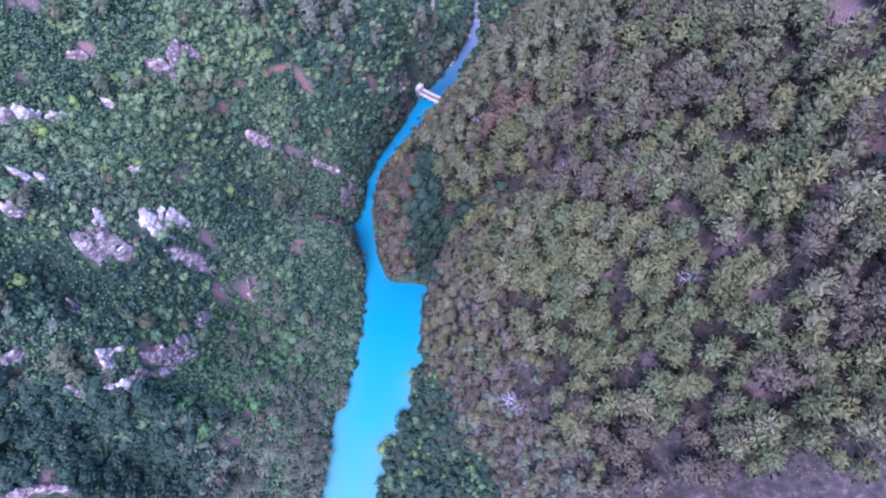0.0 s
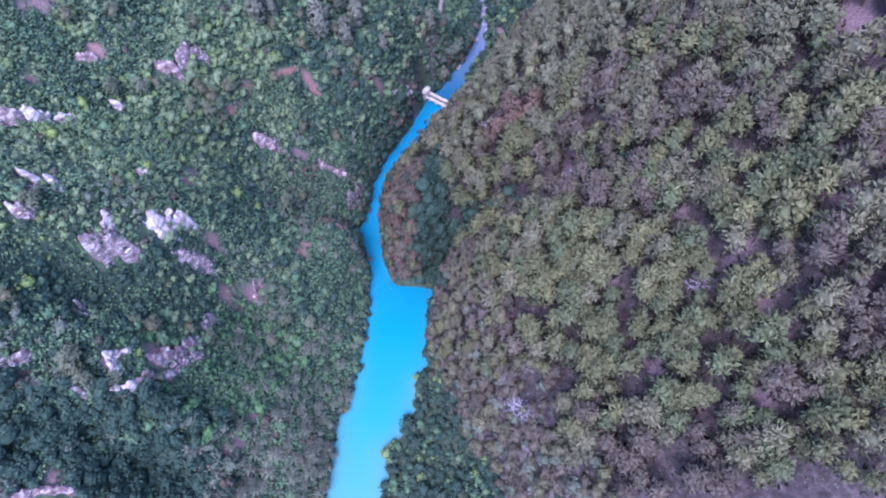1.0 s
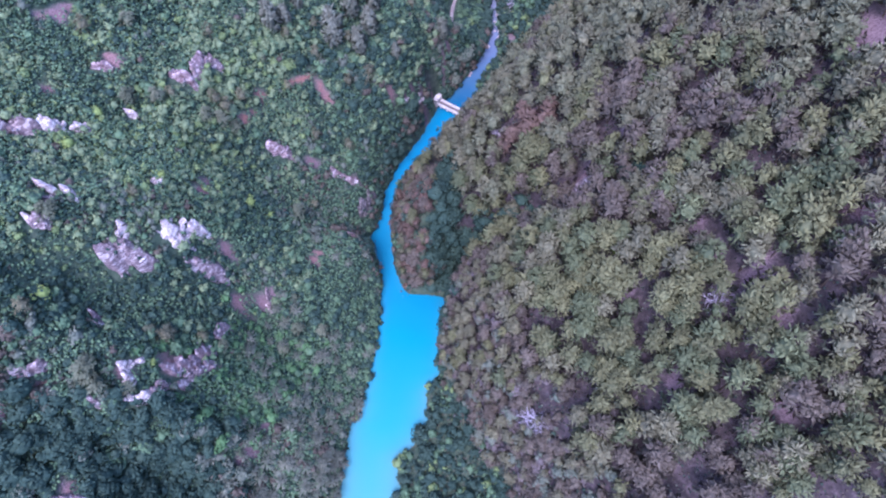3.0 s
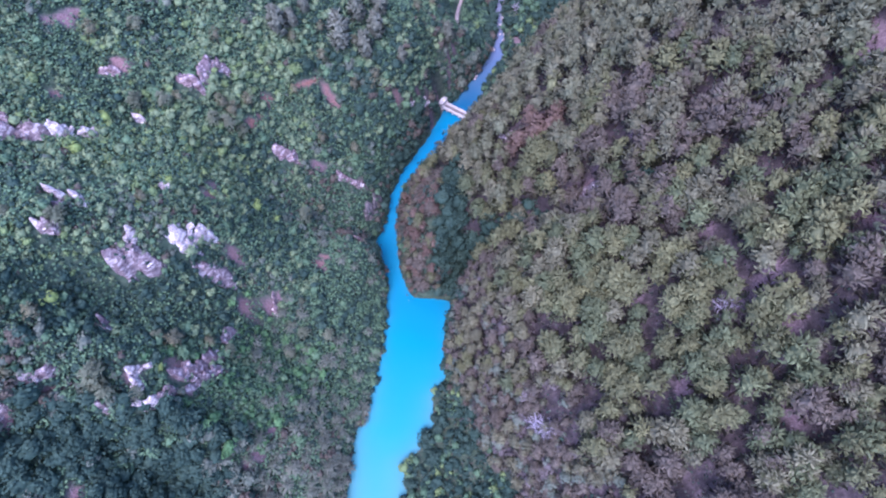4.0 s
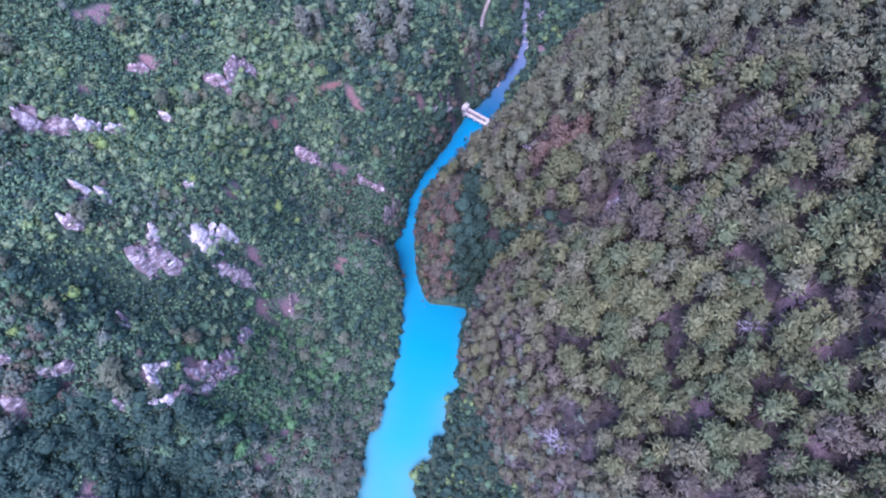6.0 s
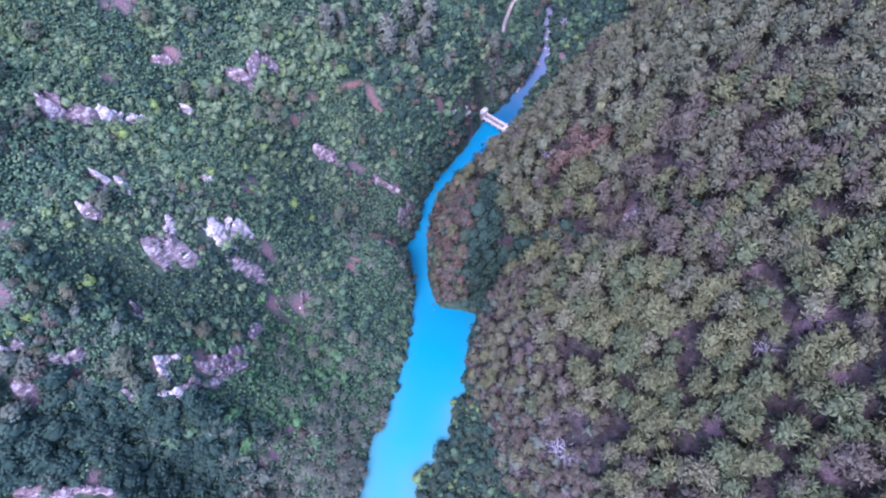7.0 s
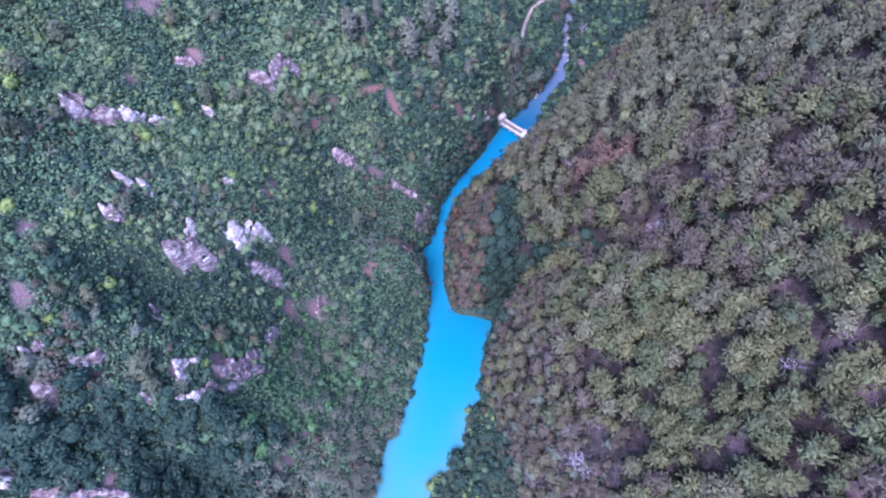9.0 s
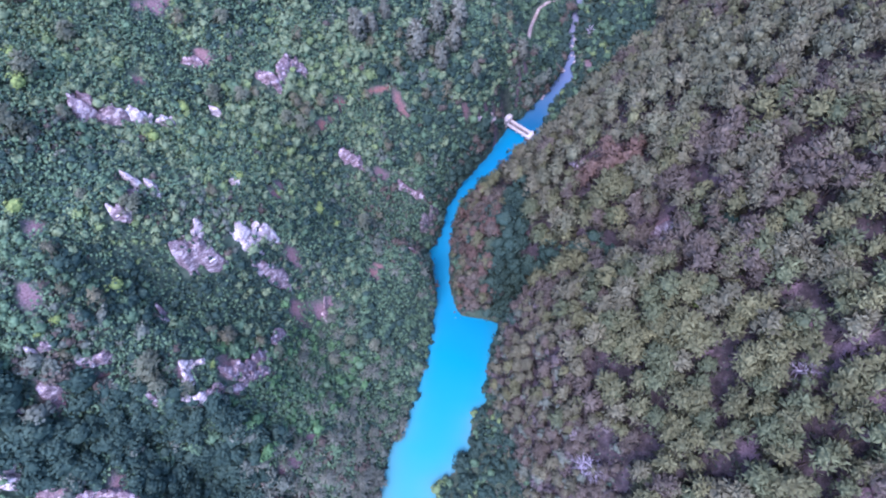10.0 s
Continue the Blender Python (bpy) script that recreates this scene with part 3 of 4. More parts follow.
    ragged = 0.12 + 1.5 * (value_noise(U, V, 3.1, seed + 21) - 0.5) + 1.0 * (n - 0.5) + 0.9 * (value_noise(U, V, 1.2, seed + 23) - 0.5)
    body = np.clip((1.0 - d + ragged) / 0.7, -0.3, 1.2)
    lift = h * 0.85 * body * (0.55 + 0.9 * n)
    beds = 1.5 + 0.5 * value_noise(U, V, 5.0, seed + 9)
    step = lift / beds
    lift = 0.5 * lift + 0.5 * beds * (np.floor(step) + np.clip((step - np.floor(step)) * 2.2 - 0.6, 0, 1))
    lift += 0.35 * (value_noise(U + 0.7 * V, V - 0.4 * U, 1.3, seed + 11) - 0.5) + 0.15 * (value_noise(U - V, V + U, 0.8, seed + 13) - 0.5)
    Z = ground_height(X, Y) + np.where(body > 0.02, lift + 0.15, -0.9)
    rim = np.zeros_like(Z, bool)
    rim[0], rim[-1], rim[:, 0], rim[:, -1] = True, True, True, True
    Z = np.where(rim, Z - 2.5, Z)
    cx, cy = (x0 + x1) / 2, (y0 + y1) / 2
    base = np.array([cx, cy, at_ground(cx, cy)])
    ob = new("rock_outcrop", quad_mesh("rock_outcrop", np.stack([X, Y, Z], -1).reshape(-1, 3) - base, grid_quads(nu, nv), [material]))
    ob.location = base
    return ob


def block_mesh(seed, material):
    """An angular block: a box hacked by a few random planes, edges knocked off."""
    rng = random.Random(seed)
    bm = bmesh.new()
    bmesh.ops.create_cube(bm, size=2)
    for _ in range(9):
        n = Vector((rng.uniform(-1, 1), rng.uniform(-1, 1), rng.uniform(-0.6, 1))).normalized()
        cut = bmesh.ops.bisect_plane(bm, geom=bm.verts[:] + bm.edges[:] + bm.faces[:], plane_co=n * rng.uniform(0.72, 1.05), plane_no=n, clear_outer=True)
        rim = [e for e in cut["geom_cut"] if isinstance(e, bmesh.types.BMEdge)]
        if rim:
            bmesh.ops.contextual_create(bm, geom=rim)
    bmesh.ops.bevel(bm, geom=bm.edges[:], offset=0.05, segments=1, affect="EDGES", profile=0.5)
    me = bpy.data.meshes.new("block")
    bm.to_mesh(me)
    bm.free()
    me.materials.append(material)
    return me


BLOCKS = {m.name: [block_mesh(k, m) for k in range(5)] for m in (ROCK_WHITE, ROCK_MAUVE, ROCK_PINK, ROCK_DARK)}


def add_blocks(ob, x0, y0, x1, y1, w, h, material, seed):
    """Loose and standing blocks along the crest of an outcrop."""
    rng = random.Random(seed)
    long = math.hypot(x1 - x0, y1 - y0)
    ax, ay = (x1 - x0) / long, (y1 - y0) / long
    turn = math.degrees(math.atan2(ay, ax))
    for k in range(int(3 + 0.3 * long * w)):
        u, v = rng.uniform(0.05, 0.95) * long, rng.uniform(-0.75, 0.75) * w
        x, y = x0 + u * ax - v * ay, y0 + u * ay + v * ax
        s = rng.uniform(0.45, 1.05) * (0.7 + 0.12 * w)
        pale = material is ROCK_WHITE or (material is not ROCK_DARK and rng.random() < 0.12)
        block = new("block", BLOCKS["pale_limestone" if pale else material.name][k % 5])
        block.parent = ob
        spot = pose(x, y, at_ground(x, y) + h * rng.uniform(0.1, 0.4), rng.uniform(-14, 14), rng.uniform(-14, 14), turn + rng.uniform(-35, 35)) @ Matrix.Diagonal((s * rng.uniform(1.0, 1.9), s * rng.uniform(0.7, 1.1), s * rng.uniform(0.7, 1.2), 1))
        block.matrix_basis = Matrix.Translation(-ob.location) @ spot


ROCK_WORDS = {
    "pale_limestone": "bare white limestone outcrop among green shrubs", "mauve_limestone": "mauve-grey limestone ledge breaking out of the slope",
    "pink_limestone": "pinkish stained limestone shelf with shrubs around it",
    "weathered_limestone": "dark weathered limestone knob overgrown by shrubs",
}
for k, row in enumerate(ROCKS):
    ledge = tagged(rock_outcrop(*row, seed=k + 1), ROCK_WORDS[row[6].name], "rock", "rock outcrops on the slopes")
    add_blocks(ledge, *row, seed=k + 50)

# ---- trees ----
def tuft_quads(centres, normals, sizes, rng, stretch=1.0):
    """One bent quad a tuft, lying across its normal."""
    n = len(centres)
    normals = normals / np.linalg.norm(normals, axis=1, keepdims=True)
    r = rng.normal(size=(n, 3))
    u = np.cross(normals, r)
    u /= np.linalg.norm(u, axis=1, keepdims=True)
    w = np.cross(normals, u)
    s = sizes[:, None]
    droop = -0.35 * s * normals
    v = np.stack([centres - u * s * stretch + droop, centres - w * s * 0.8, centres + u * s * stretch + droop, centres + w * s * 0.8], 1)
    return v.reshape(-1, 3), np.arange(4 * n).reshape(-1, 4)


def join(pieces):
    vs, qs, base = [], [], 0
    for v, q in pieces:
        vs.append(v)
        qs.append(q + base)
        base += len(v)
    return np.concatenate(vs), np.concatenate(qs)


def tube(points, radii, sides=4):
    """A tapered tube along points."""
    rings = []
    for p, r in zip(points, radii):
        a = np.arange(sides) * 2 * math.pi / sides
        rings.append(np.stack([p[0] + r * np.cos(a), p[1] + r * np.sin(a), np.full(sides, p[2])], 1))
    v = np.concatenate(rings)
    q = [(k * sides + i, k * sides + (i + 1) % sides, (k + 1) * sides + (i + 1) % sides, (k + 1) * sides + i) for k in range(len(points) - 1) for i in range(sides)]
    return v, np.array(q)


def unit(v):
    return v / np.maximum(np.linalg.norm(v, axis=-1, keepdims=True), 1e-6)


def lump(rng, r, squash, n=3):
    """A rough heart of twigs and leaves: a cube pushed out to an uneven ball."""
    k = np.linspace(-1.0, 1.0, n)
    a, b = np.meshgrid(k, k)
    one = np.ones_like(a)
    vs, qs = [], []
    for f, (p, s) in enumerate([(x, y) for x in range(3) for y in (-1, 1)]):
        tri = [None] * 3
        tri[p], tri[(p + 1) % 3], tri[(p + 2) % 3] = one * s, a * s, b
        vs.append(unit(np.stack(tri, -1).reshape(-1, 3)))
        qs.append(grid_quads(n, n) + n * n * f)
    v = np.concatenate(vs)
    wob = 1 + 0.20 * np.sin(v @ rng.normal(size=3) * 4 + 1.0)
    return v * wob[:, None] * np.array([r, r, r * squash]), np.concatenate(qs), v


def crown_of(pieces):
    """Joins (points, quads, swelling normals, tips) into one crown."""
    v, q = join([(p[0], p[1]) for p in pieces])
    return v, q, unit(np.concatenate([p[2] for p in pieces])), np.concatenate([p[3] for p in pieces])


def broadleaf_crown(seed, n=54, leaf=1.0):
    """A round, lobed crown about 3.4 m wide and 3 m high over a short stem, foot at 0."""
    rng = np.random.default_rng(seed)
    lobes = rng.integers(4, 8)
    ang = np.arange(lobes) * 2 * math.pi / lobes + rng.uniform(-0.4, 0.4, lobes)
    lc = np.stack([1.02 * np.cos(ang), 1.02 * np.sin(ang), rng.uniform(1.2, 2.2, lobes)], 1) * rng.uniform(0.7, 1.2, (lobes, 1))
    lc = np.concatenate([lc, [[rng.uniform(-0.3, 0.3), rng.uniform(-0.3, 0.3), 2.4]]])
    lr = rng.uniform(0.50, 0.85, lobes + 1)
    pick = rng.integers(0, lobes + 1, n)
    d = rng.normal(size=(n, 3))
    d[:, 2] = np.abs(d[:, 2]) * 1.1 - 0.30
    d = unit(d)
    c = lc[pick] + d * lr[pick][:, None] * rng.uniform(0.85, 1.1, (n, 1))
    lv, lq = tuft_quads(c, d + np.array([0, 0, 0.35]) + rng.normal(size=(n, 3)) * 0.22, leaf * rng.uniform(0.22, 0.40, n), rng)
    out = 0.75 * d + 0.55 * unit(c - np.array([0, 0, 1.2])) + rng.normal(size=(n, 3)) * 0.22
    # Leaf tone climbs with height: the dome's lit top is put into its colour.
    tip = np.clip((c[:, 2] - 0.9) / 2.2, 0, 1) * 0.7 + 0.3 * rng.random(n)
    # The heart stays darker, shade inside the crown given as tone.
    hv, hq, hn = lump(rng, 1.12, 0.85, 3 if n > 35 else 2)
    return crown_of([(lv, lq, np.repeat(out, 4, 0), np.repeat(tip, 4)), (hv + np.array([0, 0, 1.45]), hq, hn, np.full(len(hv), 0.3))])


def sprays(roots, ways, lengths, width, rng, face=(0, 0, 1.0)):
    """One pointed blade of needles a root."""
    ways = unit(ways)
    across = unit(np.cross(ways, np.asarray(face) + rng.normal(size=ways.shape) * 0.4))
    l, b = lengths[:, None], (lengths * width)[:, None]
    v = np.stack([roots, roots + ways * l * 0.55 - across * b, roots + ways * l, roots + ways * l * 0.55 + across * b], 1)
    return v.reshape(-1, 3), np.arange(4 * len(roots)).reshape(-1, 4)


def pine_crown(seed, height=12.0, reach=3.5, low=3.6, lobes=15, blades=20, slim=False):
    """A dome of needle bursts, each a sheaf of spreading shoots, over a rough heart, foot at 0."""
    rng = np.random.default_rng(seed)
    span = height - low
    k = np.arange(lobes)
    f = 1 - (k + 0.5) / lobes
    f = np.clip(f + rng.uniform(-0.06, 0.06, lobes), 0.02, 0.99)
    r = reach * (np.sin(math.pi * (0.10 + 0.84 * f)) ** 0.7 if slim else (1 - f ** 1.9) ** 0.6) * rng.uniform(0.50, 0.92, lobes)
    turn = k * 2.39996 + rng.uniform(-0.35, 0.35, lobes)
    at = np.stack([r * np.cos(turn), r * np.sin(turn), low + span * f], 1)
    middle = np.stack([np.zeros(lobes), np.zeros(lobes), low + span * (0.75 * f if slim else np.full(lobes, 0.12))], 1)
    dome = unit(at - middle)
    # Bursts grow paler upwards: light from above painted into the needle tone.
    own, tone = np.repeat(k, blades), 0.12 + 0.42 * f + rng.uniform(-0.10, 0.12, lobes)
    n = len(own)
    d = unit(dome[own] * 0.55 + np.array([0, 0, 0.15]) + unit(rng.normal(size=(n, 3))))
    burst = (0.34 if slim else 0.27) * reach
    v, q = sprays(at[own] - dome[own] * burst * 0.35 + d * burst * rng.uniform(0.0, 0.35, (n, 1)), d + np.array([0, 0, 0.42]), burst * rng.uniform(0.75, 1.8, n), 0.12, rng, dome[own] + np.array([0, -0.2, 0.5]))
    out = dome[own] * 0.85 + d * 0.35 + rng.normal(size=(n, 3)) * 0.10
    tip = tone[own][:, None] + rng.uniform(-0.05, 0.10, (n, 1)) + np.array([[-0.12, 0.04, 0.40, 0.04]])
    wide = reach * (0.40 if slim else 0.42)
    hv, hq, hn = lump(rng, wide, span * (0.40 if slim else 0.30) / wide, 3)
    # Heart toned darkest, as inner shade put into the colour.
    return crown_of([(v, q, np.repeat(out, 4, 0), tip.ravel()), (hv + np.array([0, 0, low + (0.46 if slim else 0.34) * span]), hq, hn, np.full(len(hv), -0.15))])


def star_crown(seed):
    """A small pine seen as a star: two whorls of long level branches, foot at 0."""
    rng = np.random.default_rng(seed)
    n = 44
    a = np.arange(n) * 2.39996 + rng.uniform(-0.2, 0.2, n)
    high = np.arange(n) % 3 == 0
    flat = np.stack([np.cos(a), np.sin(a), np.zeros(n)], 1)
    roots = flat * np.where(np.arange(n) % 2 == 0, 0.15, 0.9)[:, None] + np.stack([np.zeros(n), np.zeros(n), np.where(high, 3.2, 2.3)], 1)
    ways = flat + np.stack([np.zeros(n), np.zeros(n), np.where(high, 0.7, 0.2) + rng.uniform(-0.1, 0.2, n)], 1)
    v, q = sprays(roots, ways, rng.uniform(0.9, 1.5, n), 0.13, rng)
    # Tone 0 at the heart gives the star pine a painted dark inside.
    hv, hq, hn = lump(rng, 0.7, 1.2)
    return crown_of([(v, q, np.repeat(flat * 0.5 + np.array([0, 0, 0.9]), 4, 0), np.repeat(rng.uniform(0.4, 1.0, n), 4)), (hv + np.array([0, 0, 1.7]), hq, hn, np.zeros(len(hv)))])


def stem(height, r):
    return tube([(0, 0, -1.2), (0.05, 0, height * 0.4), (0, 0.06, height)], [r, r * 0.75, r * 0.2])


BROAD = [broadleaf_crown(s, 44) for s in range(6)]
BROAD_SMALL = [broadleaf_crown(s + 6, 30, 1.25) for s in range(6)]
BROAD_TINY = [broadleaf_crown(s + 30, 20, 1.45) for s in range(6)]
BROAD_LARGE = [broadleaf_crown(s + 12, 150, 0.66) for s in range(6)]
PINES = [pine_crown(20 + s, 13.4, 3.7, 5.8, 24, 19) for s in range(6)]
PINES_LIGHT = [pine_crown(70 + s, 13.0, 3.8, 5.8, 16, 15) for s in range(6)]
STARS = [star_crown(60 + s) for s in range(3)]
TALL = [pine_crown(40 + s, 11.5, 2.9, 1.0, 40, 22, True) for s in range(2)]
BROAD_STEM, PINE_STEM, TALL_STEM = stem(1.8, 0.14), stem(12.0, 0.22), stem(11.5, 0.3)


def wood_noise(x, y, s, k):
    return np.sin(x / s + k) * np.sin(y / s * 1.13 + 2 * k) + 0.5 * np.sin(x / s * 2.3 - k) * np.sin(y / s * 2.1 + k)


def in_view(x, y, z):
    """The stretch of the gorge that the drone overlooks, with a margin."""
    return (x > -118 - 0.2 * np.clip(y, 0, 200)) & (x < 82 + 0.2 * np.clip(y, 0, 200)) & (y > np.where(x < -30, 4, 14)) & (y < np.where(x < 0, 142, 158) + (105 - z) * 1.2)


def by_bridge(x, y):
    """The cleared strip along the footbridge and in front of it."""
    c, s = math.cos(radians(31.5)), math.sin(radians(31.5))
    along, over = (x + 6.9) * c - (y - 181.9) * s, (x + 6.9) * s + (y - 181.9) * c
    return (np.abs(along) < 9.5) & (over > -6.5) & (over < 3.4)


def scatter(step, jitter, seed):
    rng = np.random.default_rng(seed)
    ax, ay = np.arange(-175, 135, step), np.arange(-18, 300, step * 0.93)
    X, Y = np.meshgrid(ax, ay)
    X = X + (np.arange(len(ay)) % 2)[:, None] * step / 2
    X, Y = X.ravel() + rng.uniform(-jitter, jitter, X.size) * step, Y.ravel() + rng.uniform(-jitter, jitter, X.size) * step
    here = ground_height(X, Y)
    grade = np.hypot((ground_height(X + 2, Y) - here) / 2, (ground_height(X, Y + 2) - here) / 2)
    keep = in_view(X, Y, canopy(X, Y)) & (inland(X, Y) > 0.15) & (rng.random(X.size) < 0.42 * np.clip(np.sqrt(1 + grade ** 2), 1, np.where(Y > 96, 4.5, 2.4)))
    bare_here, _ = bareness(X, Y)
    keep &= (bare_here < np.where(side(X, Y), rng.uniform(0.06, 0.4, X.size), rng.uniform(0.25, 1.05, X.size))) & (rock_cover(X, Y) < rng.uniform(0.27, 1.08, X.size)) & (near_track(X, Y) > 2.6)
    keep &= ~by_bridge(X, Y) & ~((Y > 150) & (inland(X, Y) < 0.7))
    return X[keep], Y[keep], rng


def piny(x, y):
    return (~side(x, y)) & (canopy(x, y) > 16) & ~((x < -2) & (y > 84) & (y < 135)) & ~((y > 104) & (inland(x, y) < 9))


def thicket(x, y):
    """The dark thicket of larger trees in the hollow high on the western side."""
    return x < -66 and 12 < y < 38 - 0.004 * (x + 92) ** 2 + 0.06 * (x + 92)


# Parts of the western slope that stand out in tone: x, y, spread. "deep" puts gully shade into leaf colour.
TONE_SPOTS = {
    "bright": [(-84, 109, 16), (-74, 143, 11), (-104, 131, 9), (-118, 111, 10), (-62, 145, 8), (-135, 112, 11), (-102, 67, 7)],
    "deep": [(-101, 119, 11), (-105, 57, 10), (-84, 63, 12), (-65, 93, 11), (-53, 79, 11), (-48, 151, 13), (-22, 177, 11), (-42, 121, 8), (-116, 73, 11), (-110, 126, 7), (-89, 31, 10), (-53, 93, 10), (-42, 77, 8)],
    "lush": [(-57, 57, 15), (-64, 45, 11), (-81, 52, 5), (-69, 62, 7), (-66, 75, 9)],
    "drab": [(-8, 196, 9), (-120, 84, 9), (-89, 81, 9), (-58, 111, 12), (-48, 123, 10), (-52, 36, 11), (-48, 48, 8), (-106, 43, 12), (-90, 40, 6), (-19, 176, 7), (-66, 82, 9)],
}


def spot_tone(x, y):
    """How strongly each tone holds at a place."""
    return {k: max(math.exp(-((x - a) ** 2 + (y - b) ** 2) / (r * r)) for a, b, r in v) for k, v in TONE_SPOTS.items()}


CONIFERS = [(-64.9, 160.7, 1.14), (-57.9, 171.2, 0.76), (-46.3, 165.6, 1.41), (-41.2, 176.9, 1.18), (-34.1, 181.9, 1.12), (-34.9, 173.9, 1.06), (-38.3, 166.8, 1.10), (-26.3, 172.1, 0.70), (-9.3, 197.4, 0.91), (-61.3, 164.8, 0.75)]
placed = []  # kind, x, y, z, size, turn, tone
X, Y, rng = scatter(0.95, 0.48, 5)
use = ~(piny(X, Y) & ((Y < 140) | (inland(X, Y) > 5)))
X, Y = X[use], Y[use]
Z = ground_height(X, Y)
N = wood_noise(X, Y, 13.0, 0.7) + 0.5 * wood_noise(X, Y, 4.0, 1.9)
C = value_noise(X, Y, 11.0, 41)
R = rock_cover(X, Y)
Z = Z + 2.2 * np.clip(R - 0.5, 0, 0.5) * 2
for x, y, z, n, low_spot, c, r in zip(X, Y, Z, N, hollow(X, Y), C, R):
    left = x < bank_left(y)
    tone, size, kind = "green", float(np.clip(rng.lognormal(-0.24, 0.30), 0.42, 1.6)), "broad"
    u = rng.random()
    # Thicket of dark-leaved trees; the ravine's shade goes into their tone too.
    if left and thicket(x, y):
        tone, size = ("dark" if u < 0.9 else "grey"), rng.uniform(1.7, 2.9)
        if rng.random() < 0.66:
            continue
    elif left and -60 < x < -26 and 164 < y < 194:
        tone = "dark" if u < 0.55 else "green" if u < 0.9 else "fresh"
        if min((x - a) ** 2 + (y - b) ** 2 for a, b, s in CONIFERS) < 6:
            continue
    elif left and x > -58 and 98 < y < 134 and n + 1.6 * u > 1.0:
        tone = "brown" if u < 0.75 else "grey"
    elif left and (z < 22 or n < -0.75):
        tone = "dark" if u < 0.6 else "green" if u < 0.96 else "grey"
    elif left:
        k = 0.55 * n + 0.5 * (u - 0.5) + 0.9 * math.exp(-((x + 87) ** 2 + (y - 104) ** 2) / 350) - (0.45 if y > 124 else 0)
        tone = "grey" if k < -0.55 else "green" if k < 0.5 else "lime" if u < 0.5 else "green"
        tone = "dark" if n + 0.5 * u < (-0.15 if y > 124 else -0.5) else "brown" if u > 0.98 else tone
    elif 84 < y < 140 and x < -2:
        tone = ("brown" if u < 0.5 else "dark" if u < 0.8 else "rust" if u < 0.92 else "green") if x < -13 else "dark"
        if rng.random() < 0.62:
            continue
        size = min(rng.uniform(1.5, 2.4), 0.5 + 0.55 * float(inland(x, y)))
        if x < -11 and rng.random() < 0.45:
            kind, tone, size = "pine", "rust" if u < 0.3 else "brown" if u < 0.5 else "grey" if u < 0.7 else "olive", min(rng.uniform(0.5, 0.8), 0.25 + 0.12 * float(inland(x, y)))
    else:
        tone, size = ("dark" if u < 0.8 else "green" if u < 0.97 else "lime"), size * 1.25
        if rng.random() < 0.3:
            continue
    if r > 0.6:
        tone, size = ("grey" if u < 0.5 else "green"), size * 0.75
    if left and y > 112 and z > 18 and rng.random() < 0.003:
        kind, tone, size = "pine", "grey", rng.uniform(0.5, 0.75)
    # Darker leaves in hollows: part species, part the hollows' shade put into colour.
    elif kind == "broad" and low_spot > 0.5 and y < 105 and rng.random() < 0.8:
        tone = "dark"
    if kind == "broad" and left and z < 32 and y < 104 and rng.random() < (0.05 if y < 80 else 0.025):
        kind, tone, size = "pine", "pale", rng.uniform(0.8, 1.25)
    elif left and x > -72 and y < 35 + 0.55 * (x + 65.6) and rng.random() < 0.7:
        tone = "brown" if u < 0.4 else "grey"
        if rng.random() < 0.14:
            kind, tone, size = "pine", "pale", rng.uniform(0.9, 1.4)
    if left and kind == "broad" and 30 < z and c > 0.62 and rng.random() < 0.008:
        kind, tone, size = "pine", "grey", rng.uniform(0.42, 0.75)
    high = left and z > 48 and y > 60
    if left and y > 150 and kind == "broad":
        size *= 1.2
    if left and y > 188 and kind == "broad" and u < 0.6:
        tone = "dark"
    if left and kind == "broad" and tone == "green" and y > 58 + 14 * (u - 0.5) and z > 26 and u < 0.8:
        tone = "fresh"
    if kind == "broad" and c > 0.5 and not high and rng.random() < 0.9 * (c - 0.5):
        continue
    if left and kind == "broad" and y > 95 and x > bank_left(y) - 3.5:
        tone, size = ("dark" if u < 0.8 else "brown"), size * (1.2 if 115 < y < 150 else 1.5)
    if left and kind == "broad":
        strong = spot_tone(x, y)
        best = max(strong, key=strong.get)
        if rng.random() < 0.75 * strong[best]:
            v = rng.random()
            tone = {"bright": "lime" if v < 0.4 else "fresh", "deep": "dark" if v < 0.8 else "green", "lush": "lush" if v < 0.75 else "green", "drab": "grey" if v < 0.5 else "brown" if v < 0.75 else "dark"}[best]
    if kind == "broad":
        size *= 0.50 + 0.36 * c if high else 0.50 + 0.42 * c
    placed.append((kind, x, y, z, size, rng.uniform(0, 6.28), tone))
RUSTY = (19, 122.5)
GULLY = np.array([(-14, 112), (-4, 107.5), (10, 104), (25, 100), (35, 95.5), (44, 93.5), (52, 92.5)])
X, Y, rng = scatter(2.85, 0.44, 9)
use = piny(X, Y) & ((Y < 140) | (inland(X, Y) > 5))
X, Y = X[use], Y[use]
N = wood_noise(X, Y, 17.0, 2.1) + 0.6 * wood_noise(X, Y, 5.0, 0.4)
for x, y, n in zip(X, Y, N):
    u = 0.5 + 0.55 * (rng.random() - 0.5) + 0.38 * n
    d = x - np.interp(y, FOOT_RIGHT[:, 0], FOOT_RIGHT[:, 1])
    rim = d + rng.normal() * 6 < 20 and y < 98
    if rim:
        tone = "brown" if u < 0.5 else "grey" if u < 0.85 else "olive"
